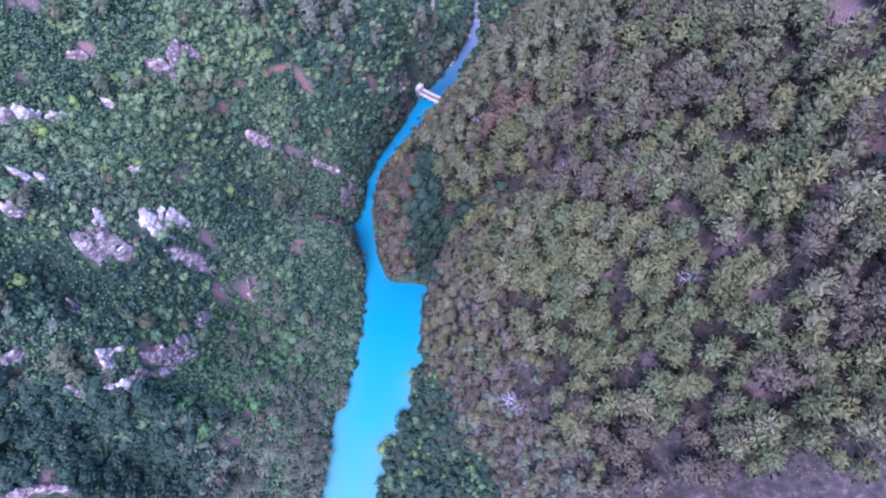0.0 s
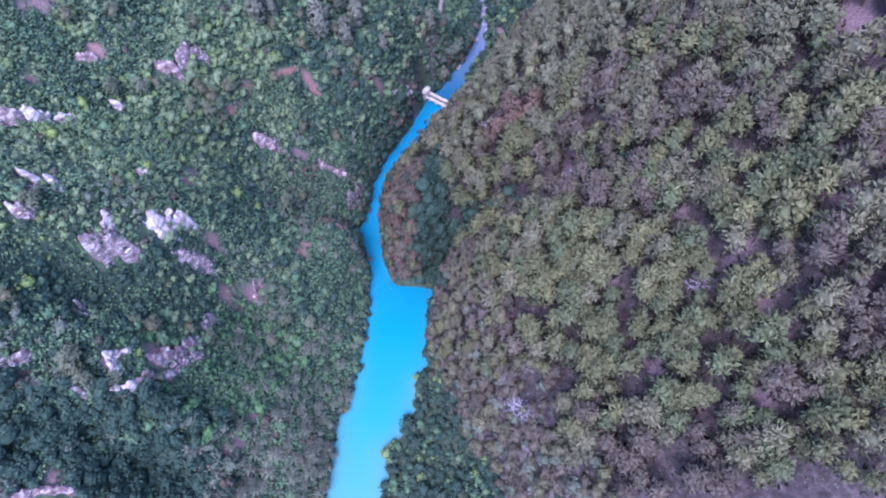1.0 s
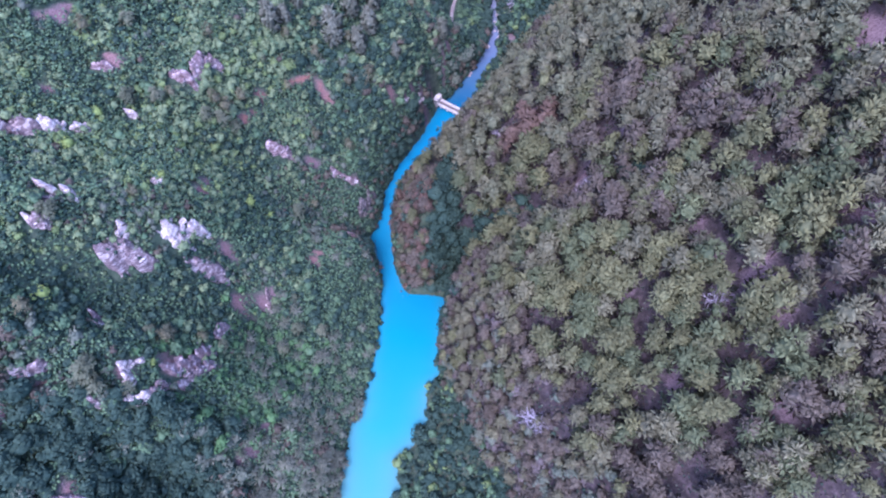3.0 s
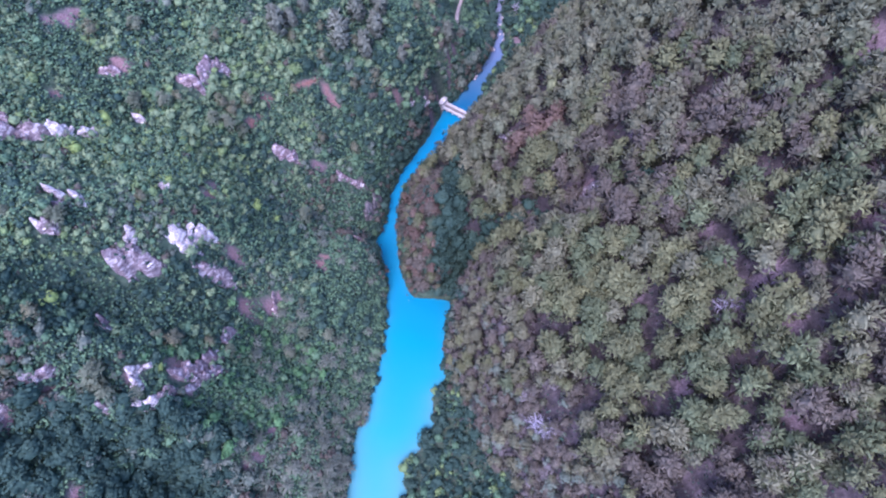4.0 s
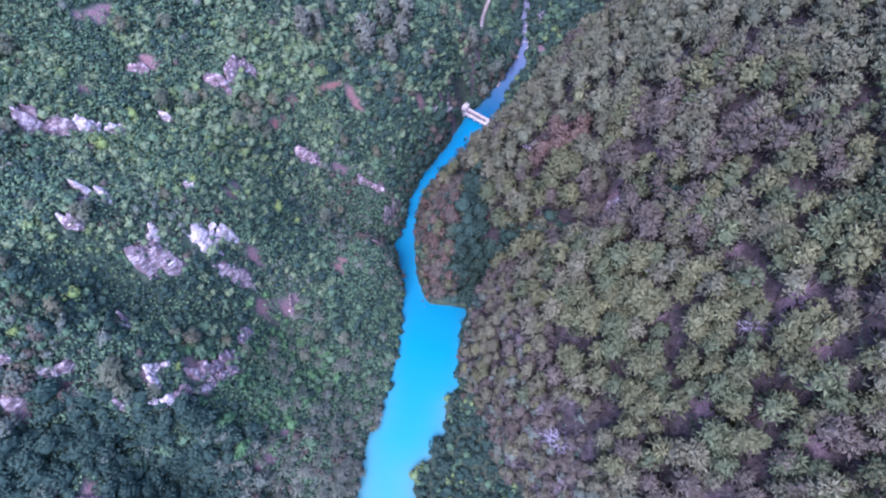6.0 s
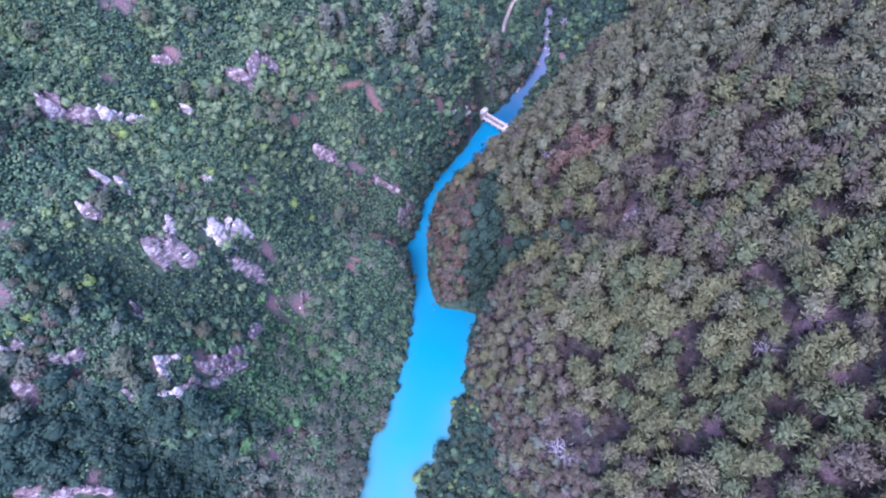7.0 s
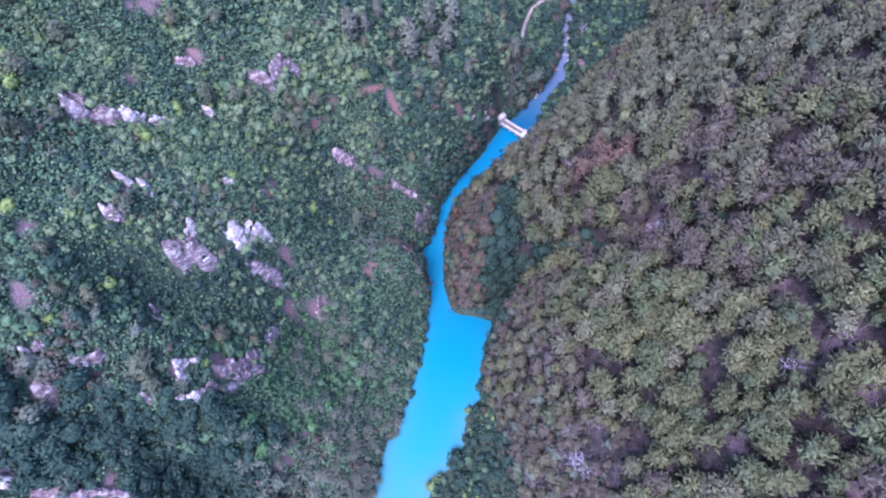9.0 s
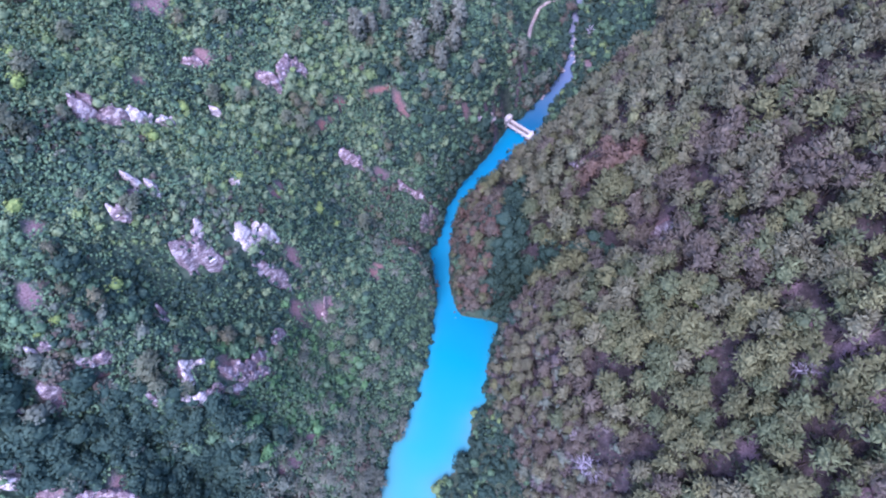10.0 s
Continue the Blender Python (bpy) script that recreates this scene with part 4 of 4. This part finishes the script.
    # Far and high pines: bluer, greyer tones put distance haze into the colour.
    elif y + 9 * rng.normal() + 0.5 * max(x - 45, 0) > 118:
        tone = "teal" if u < 0.45 else "grey" if u < 0.75 else "olive" if u < 0.9 else "brown"
    else:
        tone = ("green" if rng.random() < 0.35 else "olive") if u < 0.52 else "grey" if u < 0.74 else "brown"
    if (x - RUSTY[0]) ** 2 / 60 + (y - RUSTY[1]) ** 2 / 24 < rng.uniform(0.5, 1.3) and rng.random() < 0.8:
        tone = "rust"
    # Dark broadleaf trees fill the gully, their tone also painting its shade.
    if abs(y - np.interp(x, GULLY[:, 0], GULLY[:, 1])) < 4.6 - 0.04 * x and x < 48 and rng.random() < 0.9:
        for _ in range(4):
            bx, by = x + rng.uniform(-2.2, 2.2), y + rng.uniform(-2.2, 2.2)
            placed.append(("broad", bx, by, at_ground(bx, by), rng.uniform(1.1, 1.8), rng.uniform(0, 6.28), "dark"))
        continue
    if rim:
        for _ in range(3):
            bx, by, v = x + rng.uniform(-1.9, 1.9), y + rng.uniform(-1.9, 1.9), rng.random()
            if v < 0.45:
                placed.append(("pine", bx, by, at_ground(bx, by), rng.uniform(0.45, 0.72), rng.uniform(0, 6.28), tone))
            else:
                placed.append(("broad", bx, by, at_ground(bx, by), rng.uniform(0.9, 1.5), rng.uniform(0, 6.28), "mauve" if v < 0.58 else "brown" if v < 0.80 else "grey"))
        continue
    placed.append(("pine", x, y, at_ground(x, y), rng.uniform(0.70, 1.18) * (0.9 if y > 122 else 1.0), rng.uniform(0, 6.28), tone))

# Low mauve and grey scrub clinging to the right-hand cliff.
X, Y, rng = rng.uniform(-12, 34, 4000), rng.uniform(6, 100, 4000), np.random.default_rng(12)
Z = ground_height(X, Y)
fall = np.hypot((ground_height(X + 1.5, Y) - Z) / 1.5, (ground_height(X, Y + 1.5) - Z) / 1.5)
use = (~side(X, Y)) & (inland(X, Y) > 1.0) & (fall > 1.4) & (rng.random(X.size) < 0.45)
for x, y, z in zip(X[use], Y[use], Z[use]):
    u = rng.random()
    if u < 0.3:
        placed.append(("pine", x, y, z - 0.8, rng.uniform(0.32, 0.5), rng.uniform(0, 6.28), "brown" if u < 0.2 else "grey"))
    else:
        placed.append(("broad", x, y, z - 0.6, rng.uniform(0.4, 0.75), rng.uniform(0, 6.28), "mauve" if u < 0.66 else "grey" if u < 0.85 else "dark"))

LEAVES = {"rust": LEAF_RUST, "lush": LEAF_LUSH, "fresh": LEAF_FRESH, "mauve": LEAF_MAUVE, "green": LEAF_GREEN, "dark": LEAF_DARK, "lime": LEAF_LIME, "grey": LEAF_GREY, "brown": LEAF_BROWN}
NEEDLES = {"green": PINE_GREEN, "teal": PINE_TEAL, "pale": PINE_PALE, "olive": PINE_OLIVE, "grey": PINE_GREY, "brown": PINE_BROWN, "rust": PINE_RUST}


def lone_tree(name, crown, trunk, material, label, category, group):
    """One tree as a thing: an Empty at its foot with trunk and crown."""
    foot = tagged(new(name), label, category, group)
    new("trunk", quad_mesh("trunk", *trunk, [BARK])).parent = foot
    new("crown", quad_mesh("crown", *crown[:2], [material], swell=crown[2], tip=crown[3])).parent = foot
    return foot


def wood(name, trees, shapes, trunk, tones, label, category):
    """All the trees of a kind that nobody could count, as one object."""
    names = list(tones)
    vs, qs, slots, tints, swells, tips, base = [], [], [], [], [], [], 0
    rng = np.random.default_rng(len(name))
    for kind, x, y, z, size, turn, tone in trees:
        k = rng.integers(len(shapes))
        t = rng.random()
        c, s = math.cos(turn), math.sin(turn)
        wide, lean = (rng.uniform(0.95, 1.35), rng.normal(size=2) * 0.15) if kind == "broad" else (rng.uniform(0.85, 1.2), rng.normal(size=2) * 0.06)
        m = np.array([[c * wide, -s, lean[0]], [s * wide, c, lean[1]], [0, 0, rng.uniform(0.95, 1.35) if kind == "broad" else rng.uniform(0.8, 1.1)]]) * size
        if kind == "broad":
            crown = (BROAD_TINY if size < 0.46 else BROAD_SMALL if size < 0.66 else BROAD if size < 1.32 else BROAD_LARGE)[k]
        else:
            crown = STARS[k % 3] if tone == "pale" else PINES_LIGHT[k] if size < 0.74 or y > 128 else shapes[k]
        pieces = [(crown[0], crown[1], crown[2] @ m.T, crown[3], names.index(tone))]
        if kind == "pine":
            foot_v, foot_q = BROAD_STEM if tone == "pale" else trunk
            pieces.append((foot_v, foot_q, np.zeros_like(foot_v), np.zeros(len(foot_v)), len(names)))
        for v, q, swell, tip, slot in pieces:
            vs.append(v @ m.T + (x, y, z))
            qs.append(q + base)
            slots.append(np.full(len(q), slot))
            tints.append(np.full(len(v), t))
            swells.append(swell)
            tips.append(tip)
            base += len(v)
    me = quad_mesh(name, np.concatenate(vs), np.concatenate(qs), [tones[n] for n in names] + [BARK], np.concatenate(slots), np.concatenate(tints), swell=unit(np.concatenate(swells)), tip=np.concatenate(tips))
    return tagged(new(name, me), label, category, kind="stuff")


# Trees told apart one by one stand along the river; the rest of the woods are masses.
WORDS = {
    ("pine", "green"): "fresh green pine with starry needle sprays on the steep slope",
    ("pine", "rust"): "rust-brown dry pine with starry needle sprays on the slope",
    ("pine", "teal"): "blue-green pine with starry needle sprays on the steep slope",
    ("broad", "rust"): "reddish brown broadleaf tree on the low spur",
    ("broad", "lush"): "vivid green broadleaf shrub tree above the river",
    ("broad", "fresh"): "light green broadleaf shrub tree on the gorge side",
    ("pine", "pale"): "small pale grey-green pine shaped like a star above the river",
    ("pine", "olive"): "olive-green pine with starry needle sprays on the steep slope", ("pine", "grey"): "grey-green pine with starry needle sprays on the steep slope",
    ("pine", "brown"): "brownish half-dry pine with starry needle sprays near the cliff", ("broad", "green"): "fresh green broadleaf shrub tree on the gorge side",
    ("broad", "dark"): "dark green broadleaf shrub tree on the gorge side", ("broad", "grey"): "grey-green broadleaf shrub tree on the gorge side",
    ("broad", "mauve"): "low mauve-grey shrub clinging to the cliff",
    ("broad", "lime"): "bright lime-green broadleaf shrub tree on the gorge side", ("broad", "brown"): "reddish brown dry broadleaf shrub on the gorge side",
}
count, templates, masses = {"pine": 0, "broad": 0}, {}, {"pine": [], "broad": []}
placed.sort(key=lambda p: (p[1] + 12) ** 2 + (p[2] - 62) ** 2)
for p in placed:
    kind, x, y, z, size, turn, tone = p
    if count[kind] >= 290:
        masses[kind].append(p)
        continue
    count[kind] += 1
    grade = 0 if kind == "pine" or size < 0.46 else 1 if size < 0.66 else 2 if size < 1.32 else 3
    key = (kind, tone, count[kind] % 2, grade)
    spot = pose(x, y, z, 0, 0, math.degrees(turn)) @ Matrix.Scale(size, 4)
    if key not in templates:
        shapes, trunk, look_of = (PINES, PINE_STEM, NEEDLES) if kind == "pine" else ((BROAD_TINY, BROAD_SMALL, BROAD, BROAD_LARGE)[grade], BROAD_STEM, LEAVES)
        thing = lone_tree("pine_tree" if kind == "pine" else "shrub_tree", (STARS if tone == "pale" else shapes)[(count[kind] % 2) + len(templates) % 2], BROAD_STEM if tone == "pale" else trunk, look_of[tone], WORDS[key[:2]], "pine tree" if kind == "pine" else "tree", "pines over the river" if kind == "pine" else "broadleaf trees by the river")
        templates[key] = thing
        thing.matrix_world = spot
    else:
        thing = copy_thing(templates[key], spot)
        thing.matrix_basis = spot
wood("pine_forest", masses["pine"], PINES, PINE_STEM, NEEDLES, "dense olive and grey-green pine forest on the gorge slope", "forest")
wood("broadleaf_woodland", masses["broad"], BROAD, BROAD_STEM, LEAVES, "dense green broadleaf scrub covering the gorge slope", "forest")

# Tall conifers that stand clear of the scrub high on the slope.
tall = None
for k, (x, y, s) in enumerate(CONIFERS):
    spot = pose(x, y, at_ground(x, y) - 0.3, 0, 0, 67 * k) @ Matrix.Scale(s, 4)
    if tall is None:
        tall = lone_tree("tall_conifer", TALL[0], TALL_STEM, PINE_TALL, "tall slender grey-green conifer rising above the scrub", "conifer", "tall conifers")
        tall.matrix_world = spot
    else:
        copy_thing(tall, spot).matrix_basis = spot

# Lime-green bushes leaning over the water.
lime = None
for k, (x, y, s) in enumerate([(-21.5, 31, 1.5), (-20, 33, 1.1), (-12, 57.5, 1.2), (-37.5, 46, 0.9), (-36.5, 50, 0.8), (-22.5, 92.5, 1.0), (-20.3, 92.8, 0.8), (3, 232, 1.8)]):
    spot = pose(x, y, at_ground(x, y), 0, 0, 51 * k) @ Matrix.Scale(s, 4)
    if lime is None:
        lime = lone_tree("waterside_bush", BROAD[2], BROAD_STEM, LEAF_LIME, "bright yellow-green bush at the water's edge", "bush", "yellow-green bushes by the water")
        lime.matrix_world = spot
    else:
        copy_thing(lime, spot).matrix_basis = spot

# Low dry bushes along the foot of the spur.
low_bush, rng = None, np.random.default_rng(77)
for k in range(16):
    x, y = -22.5 + 0.95 * k, 93.9 + 0.9 * (k % 2) + rng.uniform(-0.3, 0.3)
    spot = pose(x, y, at_ground(x, y) - 0.3, 0, 0, 67 * k) @ Matrix.Scale(rng.uniform(0.7, 1.05), 4)
    if low_bush is None:
        low_bush = lone_tree("low_bush", BROAD[4], BROAD_STEM, LEAF_BROWN, "low brown dry bush at the foot of the spur", "bush", "dry bushes along the spur")
        low_bush.matrix_world = spot
    else:
        copy_thing(low_bush, spot).matrix_basis = spot

# Yellow-green crowns that stand out on the slopes.
YELLOW = [(-83.6, 94.6, 0.96), (-101.5, 110.2, 1.11), (-103.6, 96.8, 1.25), (-116.6, 65.0, 1.40), (-85.6, 111.8, 0.93), (-132.6, 102.8, 1.20), (-86.7, 83.3, 0.63), (-64.0, 102.4, 0.99), (-68.3, 102.5, 1.28), (-126.9, 94.8, 1.34), (-100.7, 57.3, 1.43), (-107.7, 46.0, 0.88), (-81.4, 46.8, 0.83), (37.8, 75.3, 1.42), (39.1, 73.9, 1.07), (-83.9, 110.1, 0.82), (-97.2, 103.0, 0.79), (-110.7, 42.3, 0.70)]
yellow = None
for k, (x, y, s) in enumerate(YELLOW):
    spot = pose(x, y, at_ground(x, y), 0, 0, 83 * k) @ Matrix.Scale(s, 4)
    if yellow is None:
        yellow = lone_tree("yellow_green_tree", BROAD_LARGE[1], BROAD_STEM, LEAF_YELLOW, "bright yellow-green rounded tree among darker scrub", "tree", "yellow-green trees on the slopes")
        yellow.matrix_world = spot
    else:
        copy_thing(yellow, spot).matrix_basis = spot

# Loose greyish pines that stand above the scrub of the western slope.
SLOPE_PINES = [(-79.3, 122.1, 0.77), (-76.1, 123.5, 0.89), (-73.2, 124.5, 0.74), (-95.8, 117.8, 0.80), (-89.5, 120.2, 0.80), (-96.6, 72.4, 0.89), (-57.5, 109.0, 0.90), (-123.1, 83.2, 1.04), (-121.2, 83.0, 0.76), (-105.4, 71.2, 0.44), (-126.1, 98.7, 1.00), (-97.8, 139.3, 0.78), (-126.9, 115.7, 0.86), (-118.5, 92.1, 0.59), (-55.2, 70.7, 0.76), (-48.3, 71.9, 0.77), (-81.0, 56.9, 0.70), (-83.8, 55.3, 0.58), (-72.3, 58.4, 0.64), (-56.4, 79.8, 0.46), (-59.6, 63.7, 0.58), (-90.7, 42.0, 1.02), (-89.2, 38.7, 0.84), (-92.2, 39.8, 0.65), (-84.1, 39.2, 0.66)]
slope_pine = None
for k, (x, y, s) in enumerate(SLOPE_PINES):
    spot = pose(x, y, at_ground(x, y) - 0.4, 0, 0, 59 * k) @ Matrix.Diagonal((s, s, 0.62 * s, 1))
    if slope_pine is None:
        slope_pine = lone_tree("slope_pine", PINES[1], PINE_STEM, PINE_SLOPE, "broad grey-olive pine standing above the green scrub", "pine tree", "pines on the green slope")
        slope_pine.matrix_world = spot
    else:
        copy_thing(slope_pine, spot).matrix_basis = spot

# Large round trees between the track and the river.
round_tree = None
for k, (x, y, s) in enumerate([(-0.5, 203.5, 2.0), (2.4, 211, 2.3), (-1.2, 208.5, 1.9), (3.4, 222, 1.7), (6.2, 233, 1.8), (-2.4, 228, 2.0), (-2.6, 221, 1.8), (4.4, 248, 2.2), (18.6, 235, 1.9), (-3.8, 197.5, 1.6), (8.5, 254, 1.9), (1.5, 240, 2.0)]):
    spot = pose(x, y, at_ground(x, y) - 0.3, 0, 0, 41 * k) @ Matrix.Scale(s, 4)
    if round_tree is None:
        round_tree = lone_tree("riverside_tree", BROAD_LARGE[3], BROAD_STEM, LEAF_DARK, "large round dark green tree beside the upper river", "tree", "round trees by the upper river")
        round_tree.matrix_world = spot
    else:
        copy_thing(round_tree, spot).matrix_basis = spot

# Undergrowth that closes the gaps between the trees.
rng = np.random.default_rng(31)
UX, UY = rng.uniform(-155, 115, 450000), rng.uniform(4, 285, 450000)
b_here, _ = bareness(UX, UY)
left_side = side(UX, UY)
keep = in_view(UX, UY, canopy(UX, UY)) & (inland(UX, UY) > 0.2) & (b_here < np.where(left_side, rng.uniform(0.15, 0.8, UX.size), rng.uniform(0.05, 0.35, UX.size))) & (rock_cover(UX, UY) < 0.4) & (near_track(UX, UY) > 2.2) & (left_side | (rng.random(UX.size) < 0.25))
keep &= ~by_bridge(UX, UY)
UX, UY, left_side = UX[keep], UY[keep], left_side[keep]
U = np.stack([UX, UY, ground_height(UX, UY) + np.where(left_side, rng.uniform(0.8, 2.9, UX.size), rng.uniform(0.2, 1.2, UX.size))], 1)
up = rng.normal(size=U.shape) * 0.5 + np.array([0, 0, 1.0])
uv_, uq = tuft_quads(U, up, np.where(left_side, 1.0, 0.7) * rng.uniform(0.26, 0.52, len(U)), rng)
kinds = np.where(left_side, np.where(rng.random(len(U)) < 0.65, 0, 1), rng.choice([3, 3, 1, 2], len(U)))
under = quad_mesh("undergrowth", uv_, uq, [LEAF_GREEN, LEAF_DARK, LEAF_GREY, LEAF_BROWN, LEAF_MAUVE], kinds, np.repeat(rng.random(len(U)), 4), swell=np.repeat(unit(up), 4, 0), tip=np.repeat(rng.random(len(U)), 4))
tagged(new("undergrowth", under), "low green and brownish undergrowth between the trees", "undergrowth", kind="stuff")

# ---- footbridge over the weir ----
bridge = tagged(new("footbridge"), "low white concrete footbridge across the narrow river", "bridge")
LONG = 11.6
deck = part("deck", box(bmesh.new(), -LONG / 2, LONG / 2, -1.5, 1.5, 1.0, 1.35, 0.05), DECK_STONE, bridge, "worn grey deck")
for s in (-1, 1):
    part("kerb", box(bmesh.new(), -LONG / 2, LONG / 2, s * 1.35 - 0.28, s * 1.35 + 0.28, 1.36, 1.75, 0.06), CONCRETE, bridge, "white concrete kerb")
    for k in range(7):
        at = -LONG / 2 + 0.5 + k * (LONG - 1.0) / 6
        part("post", box(bmesh.new(), at - 0.18, at + 0.18, s * 1.35 - 0.18, s * 1.35 + 0.18, 1.76, 2.35, 0.03), CONCRETE, bridge)
    part("handrail", box(bmesh.new(), -LONG / 2 + 0.1, LONG / 2 - 0.1, s * 1.35 - 0.24, s * 1.35 + 0.24, 2.36, 2.6, 0.04), CONCRETE, bridge, "white concrete handrail")
for x in (-3.2, 0, 3.2):
    part("pier", box(bmesh.new(), x - 0.3, x + 0.3, -1.2, 1.2, -2.4, 0.99, 0.06), CONCRETE, bridge)
part("abutment", box(bmesh.new(), -LONG / 2 - 2.4, -LONG / 2 + 1.0, -1.95, 2.6, -2.4, 4.4, 0.25), CONCRETE, bridge, "pale stone abutment")
part("abutment", box(bmesh.new(), LONG / 2 + 0.02, LONG / 2 + 1.8, -2.2, 2.2, -2.4, 3.0, 0.15), CONCRETE, bridge, "pale stone abutment")
bridge.matrix_world = pose(-6.9, 181.9, 0.2, 0, 0, -31.5)

# Dark slab added between the right-hand abutment and the water, as the shadow there.
part("shadow_slab", box(bmesh.new(), LONG / 2 - 0.6, LONG / 2 + 2.0, -2.6, -2.02, -2.4, 1.5, 0.05), ROCK_DARK, bridge, "dark slab standing in for the shadow beside the abutment")

# ---- dirt track on the far valley floor ----
tp = np.arange(TRACK[0, 1], TRACK[-1, 1], 1.0)
tc = np.interp(tp, TRACK[:, 1], TRACK[:, 0])
across = np.linspace(-0.65, 0.65, 5)
TX, TY = tc[:, None] + across[None, :], np.repeat(tp[:, None], 5, 1)
TZ = np.max(ground_height(TX, TY), axis=1, keepdims=True) + 0.2 + 0.06 * np.cos(across * 4)[None, :]
skirt = np.stack([np.concatenate([TX[:, :1] - 0.5, TX, TX[:, -1:] + 0.5], 1), np.concatenate([TY[:, :1], TY, TY[:, -1:]], 1), np.concatenate([TZ[:, :1] - 3, TZ, TZ[:, -1:] - 3], 1)], -1)
tagged(new("track", quad_mesh("track", skirt.reshape(-1, 3), grid_quads(7, len(tp)), [TRACK_EARTH])), "pale pinkish dirt track winding along the valley floor", "track", kind="structure")


def boulder(seed):
    bm = bmesh.new()
    bmesh.ops.create_icosphere(bm, subdivisions=2, radius=1)
    for v in bm.verts:
        n = noise.noise(v.co * 1.1 + Vector((seed, 0, 0)))
        v.co = v.co * (1 + 0.45 * n)
        v.co.z *= 0.65
    me = bpy.data.meshes.new("boulder")
    bm.to_mesh(me)
    bm.free()
    me.materials.append(ROCK_WHITE)
    return me


# ---- boulders in the rapids and by the bridge ----
stones = [boulder(k * 3.7) for k in range(4)]
rng = np.random.default_rng(77)
spots = [(rng.uniform(8.8, 11.5), rng.uniform(218, 227)) for _ in range(16)] + [(rng.uniform(14.5, 17), rng.uniform(220, 240)) for _ in range(7)] + [(rng.uniform(1.2, 3.4), rng.uniform(201, 204)) for _ in range(6)] + [(-22.9, 168.0), (-21.9, 168.6), (-20.5, 170.3), (-20.3, 171.5), (-19.3, 172.4), (-18.2, 173.1), (-18.0, 174.8), (-17.0, 175.5), (-16.7, 176.7), (-21.0, 168.6), (-24.1, 166.2), (-19.1, 174.1)]
for k, (x, y) in enumerate(spots):
    ob = tagged(new("boulder", stones[k % 4]), "pale limestone boulder at the edge of the river", "boulder", "boulders in the river bed")
    s = rng.uniform(0.5, 1.25)
    ob.matrix_world = pose(x, y, max(at_ground(x, y), -0.1) + 0.1 * s, 0, 0, rng.uniform(0, 360)) @ Matrix.Scale(s, 4)


# ---- dead trees, bleached and leafless ----
def limb(a, b, r0, r1, rng, bends=3, sides=4):
    """A crooked tapered limb from a to b."""
    a, b = np.array(a, float), np.array(b, float)
    way = (b - a) / np.linalg.norm(b - a)
    u = np.cross(way, (0.31, 0.87, 0.4))
    u /= np.linalg.norm(u)
    w = np.cross(way, u)
    rings = []
    for k in range(bends + 1):
        t = k / bends
        c = a + (b - a) * t + (rng.normal(size=3) * 0.08 * np.linalg.norm(b - a) if 0 < k < bends else 0)
        ang = np.arange(sides) * 2 * math.pi / sides
        rings.append(c + (r0 + (r1 - r0) * t) * (np.cos(ang)[:, None] * u + np.sin(ang)[:, None] * w))
    q = [(k * sides + i, k * sides + (i + 1) % sides, (k + 1) * sides + (i + 1) % sides, (k + 1) * sides + i) for k in range(bends) for i in range(sides)]
    return np.concatenate(rings), np.array(q)


def dead_tree(seed):
    rng = np.random.default_rng(seed)
    foot = tagged(new("dead_tree"), "bleached lilac-grey dead tree with bare branches", "dead tree", "dead trees among the pines")
    ob = new("trunk", quad_mesh("trunk", *limb((0, 0, -0.8), (0.2, 0.1, 6.2), 0.2, 0.06, rng), [DEAD_WOOD]))
    ob.parent = foot
    for k in range(11):
        z, a = 2.2 + 0.36 * k, k * 2.4
        root = np.array([0.02 * z, 0.01 * z, z])
        tip = root + np.array([math.cos(a), math.sin(a), 0.55]) * (2.6 - 0.13 * k)
        pieces = [limb(root, tip, 0.09, 0.03, rng)]
        for j in range(6):
            at = root + (tip - root) * rng.uniform(0.3, 0.95)
            pieces.append(limb(at, at + np.array([math.cos(a + rng.uniform(-1.1, 1.1)), math.sin(a + rng.uniform(-1.1, 1.1)), rng.uniform(0.2, 0.9)]) * rng.uniform(0.7, 1.3), 0.045, 0.02, rng, 2, 3))
        ob = new("branch", quad_mesh("branch", *join(pieces), [DEAD_WOOD]))
        ob.parent = foot
    return foot


bare_tree = dead_tree(5)
for k, (x, y, s) in enumerate([(19.3, 37, 1.4), (20.8, 35.8, 1.15), (17.6, 38.2, 1.2), (56, 57, 1.2), (9.5, 127, 0.7), (63.5, 48, 0.7), (22.2, 242, 0.9)]):
    spot = pose(x, y, at_ground(x, y), 0, 0, 77 * k) @ Matrix.Scale(s, 4)
    thing = bare_tree if k == 0 else copy_thing(bare_tree, spot)
    thing.matrix_basis = spot
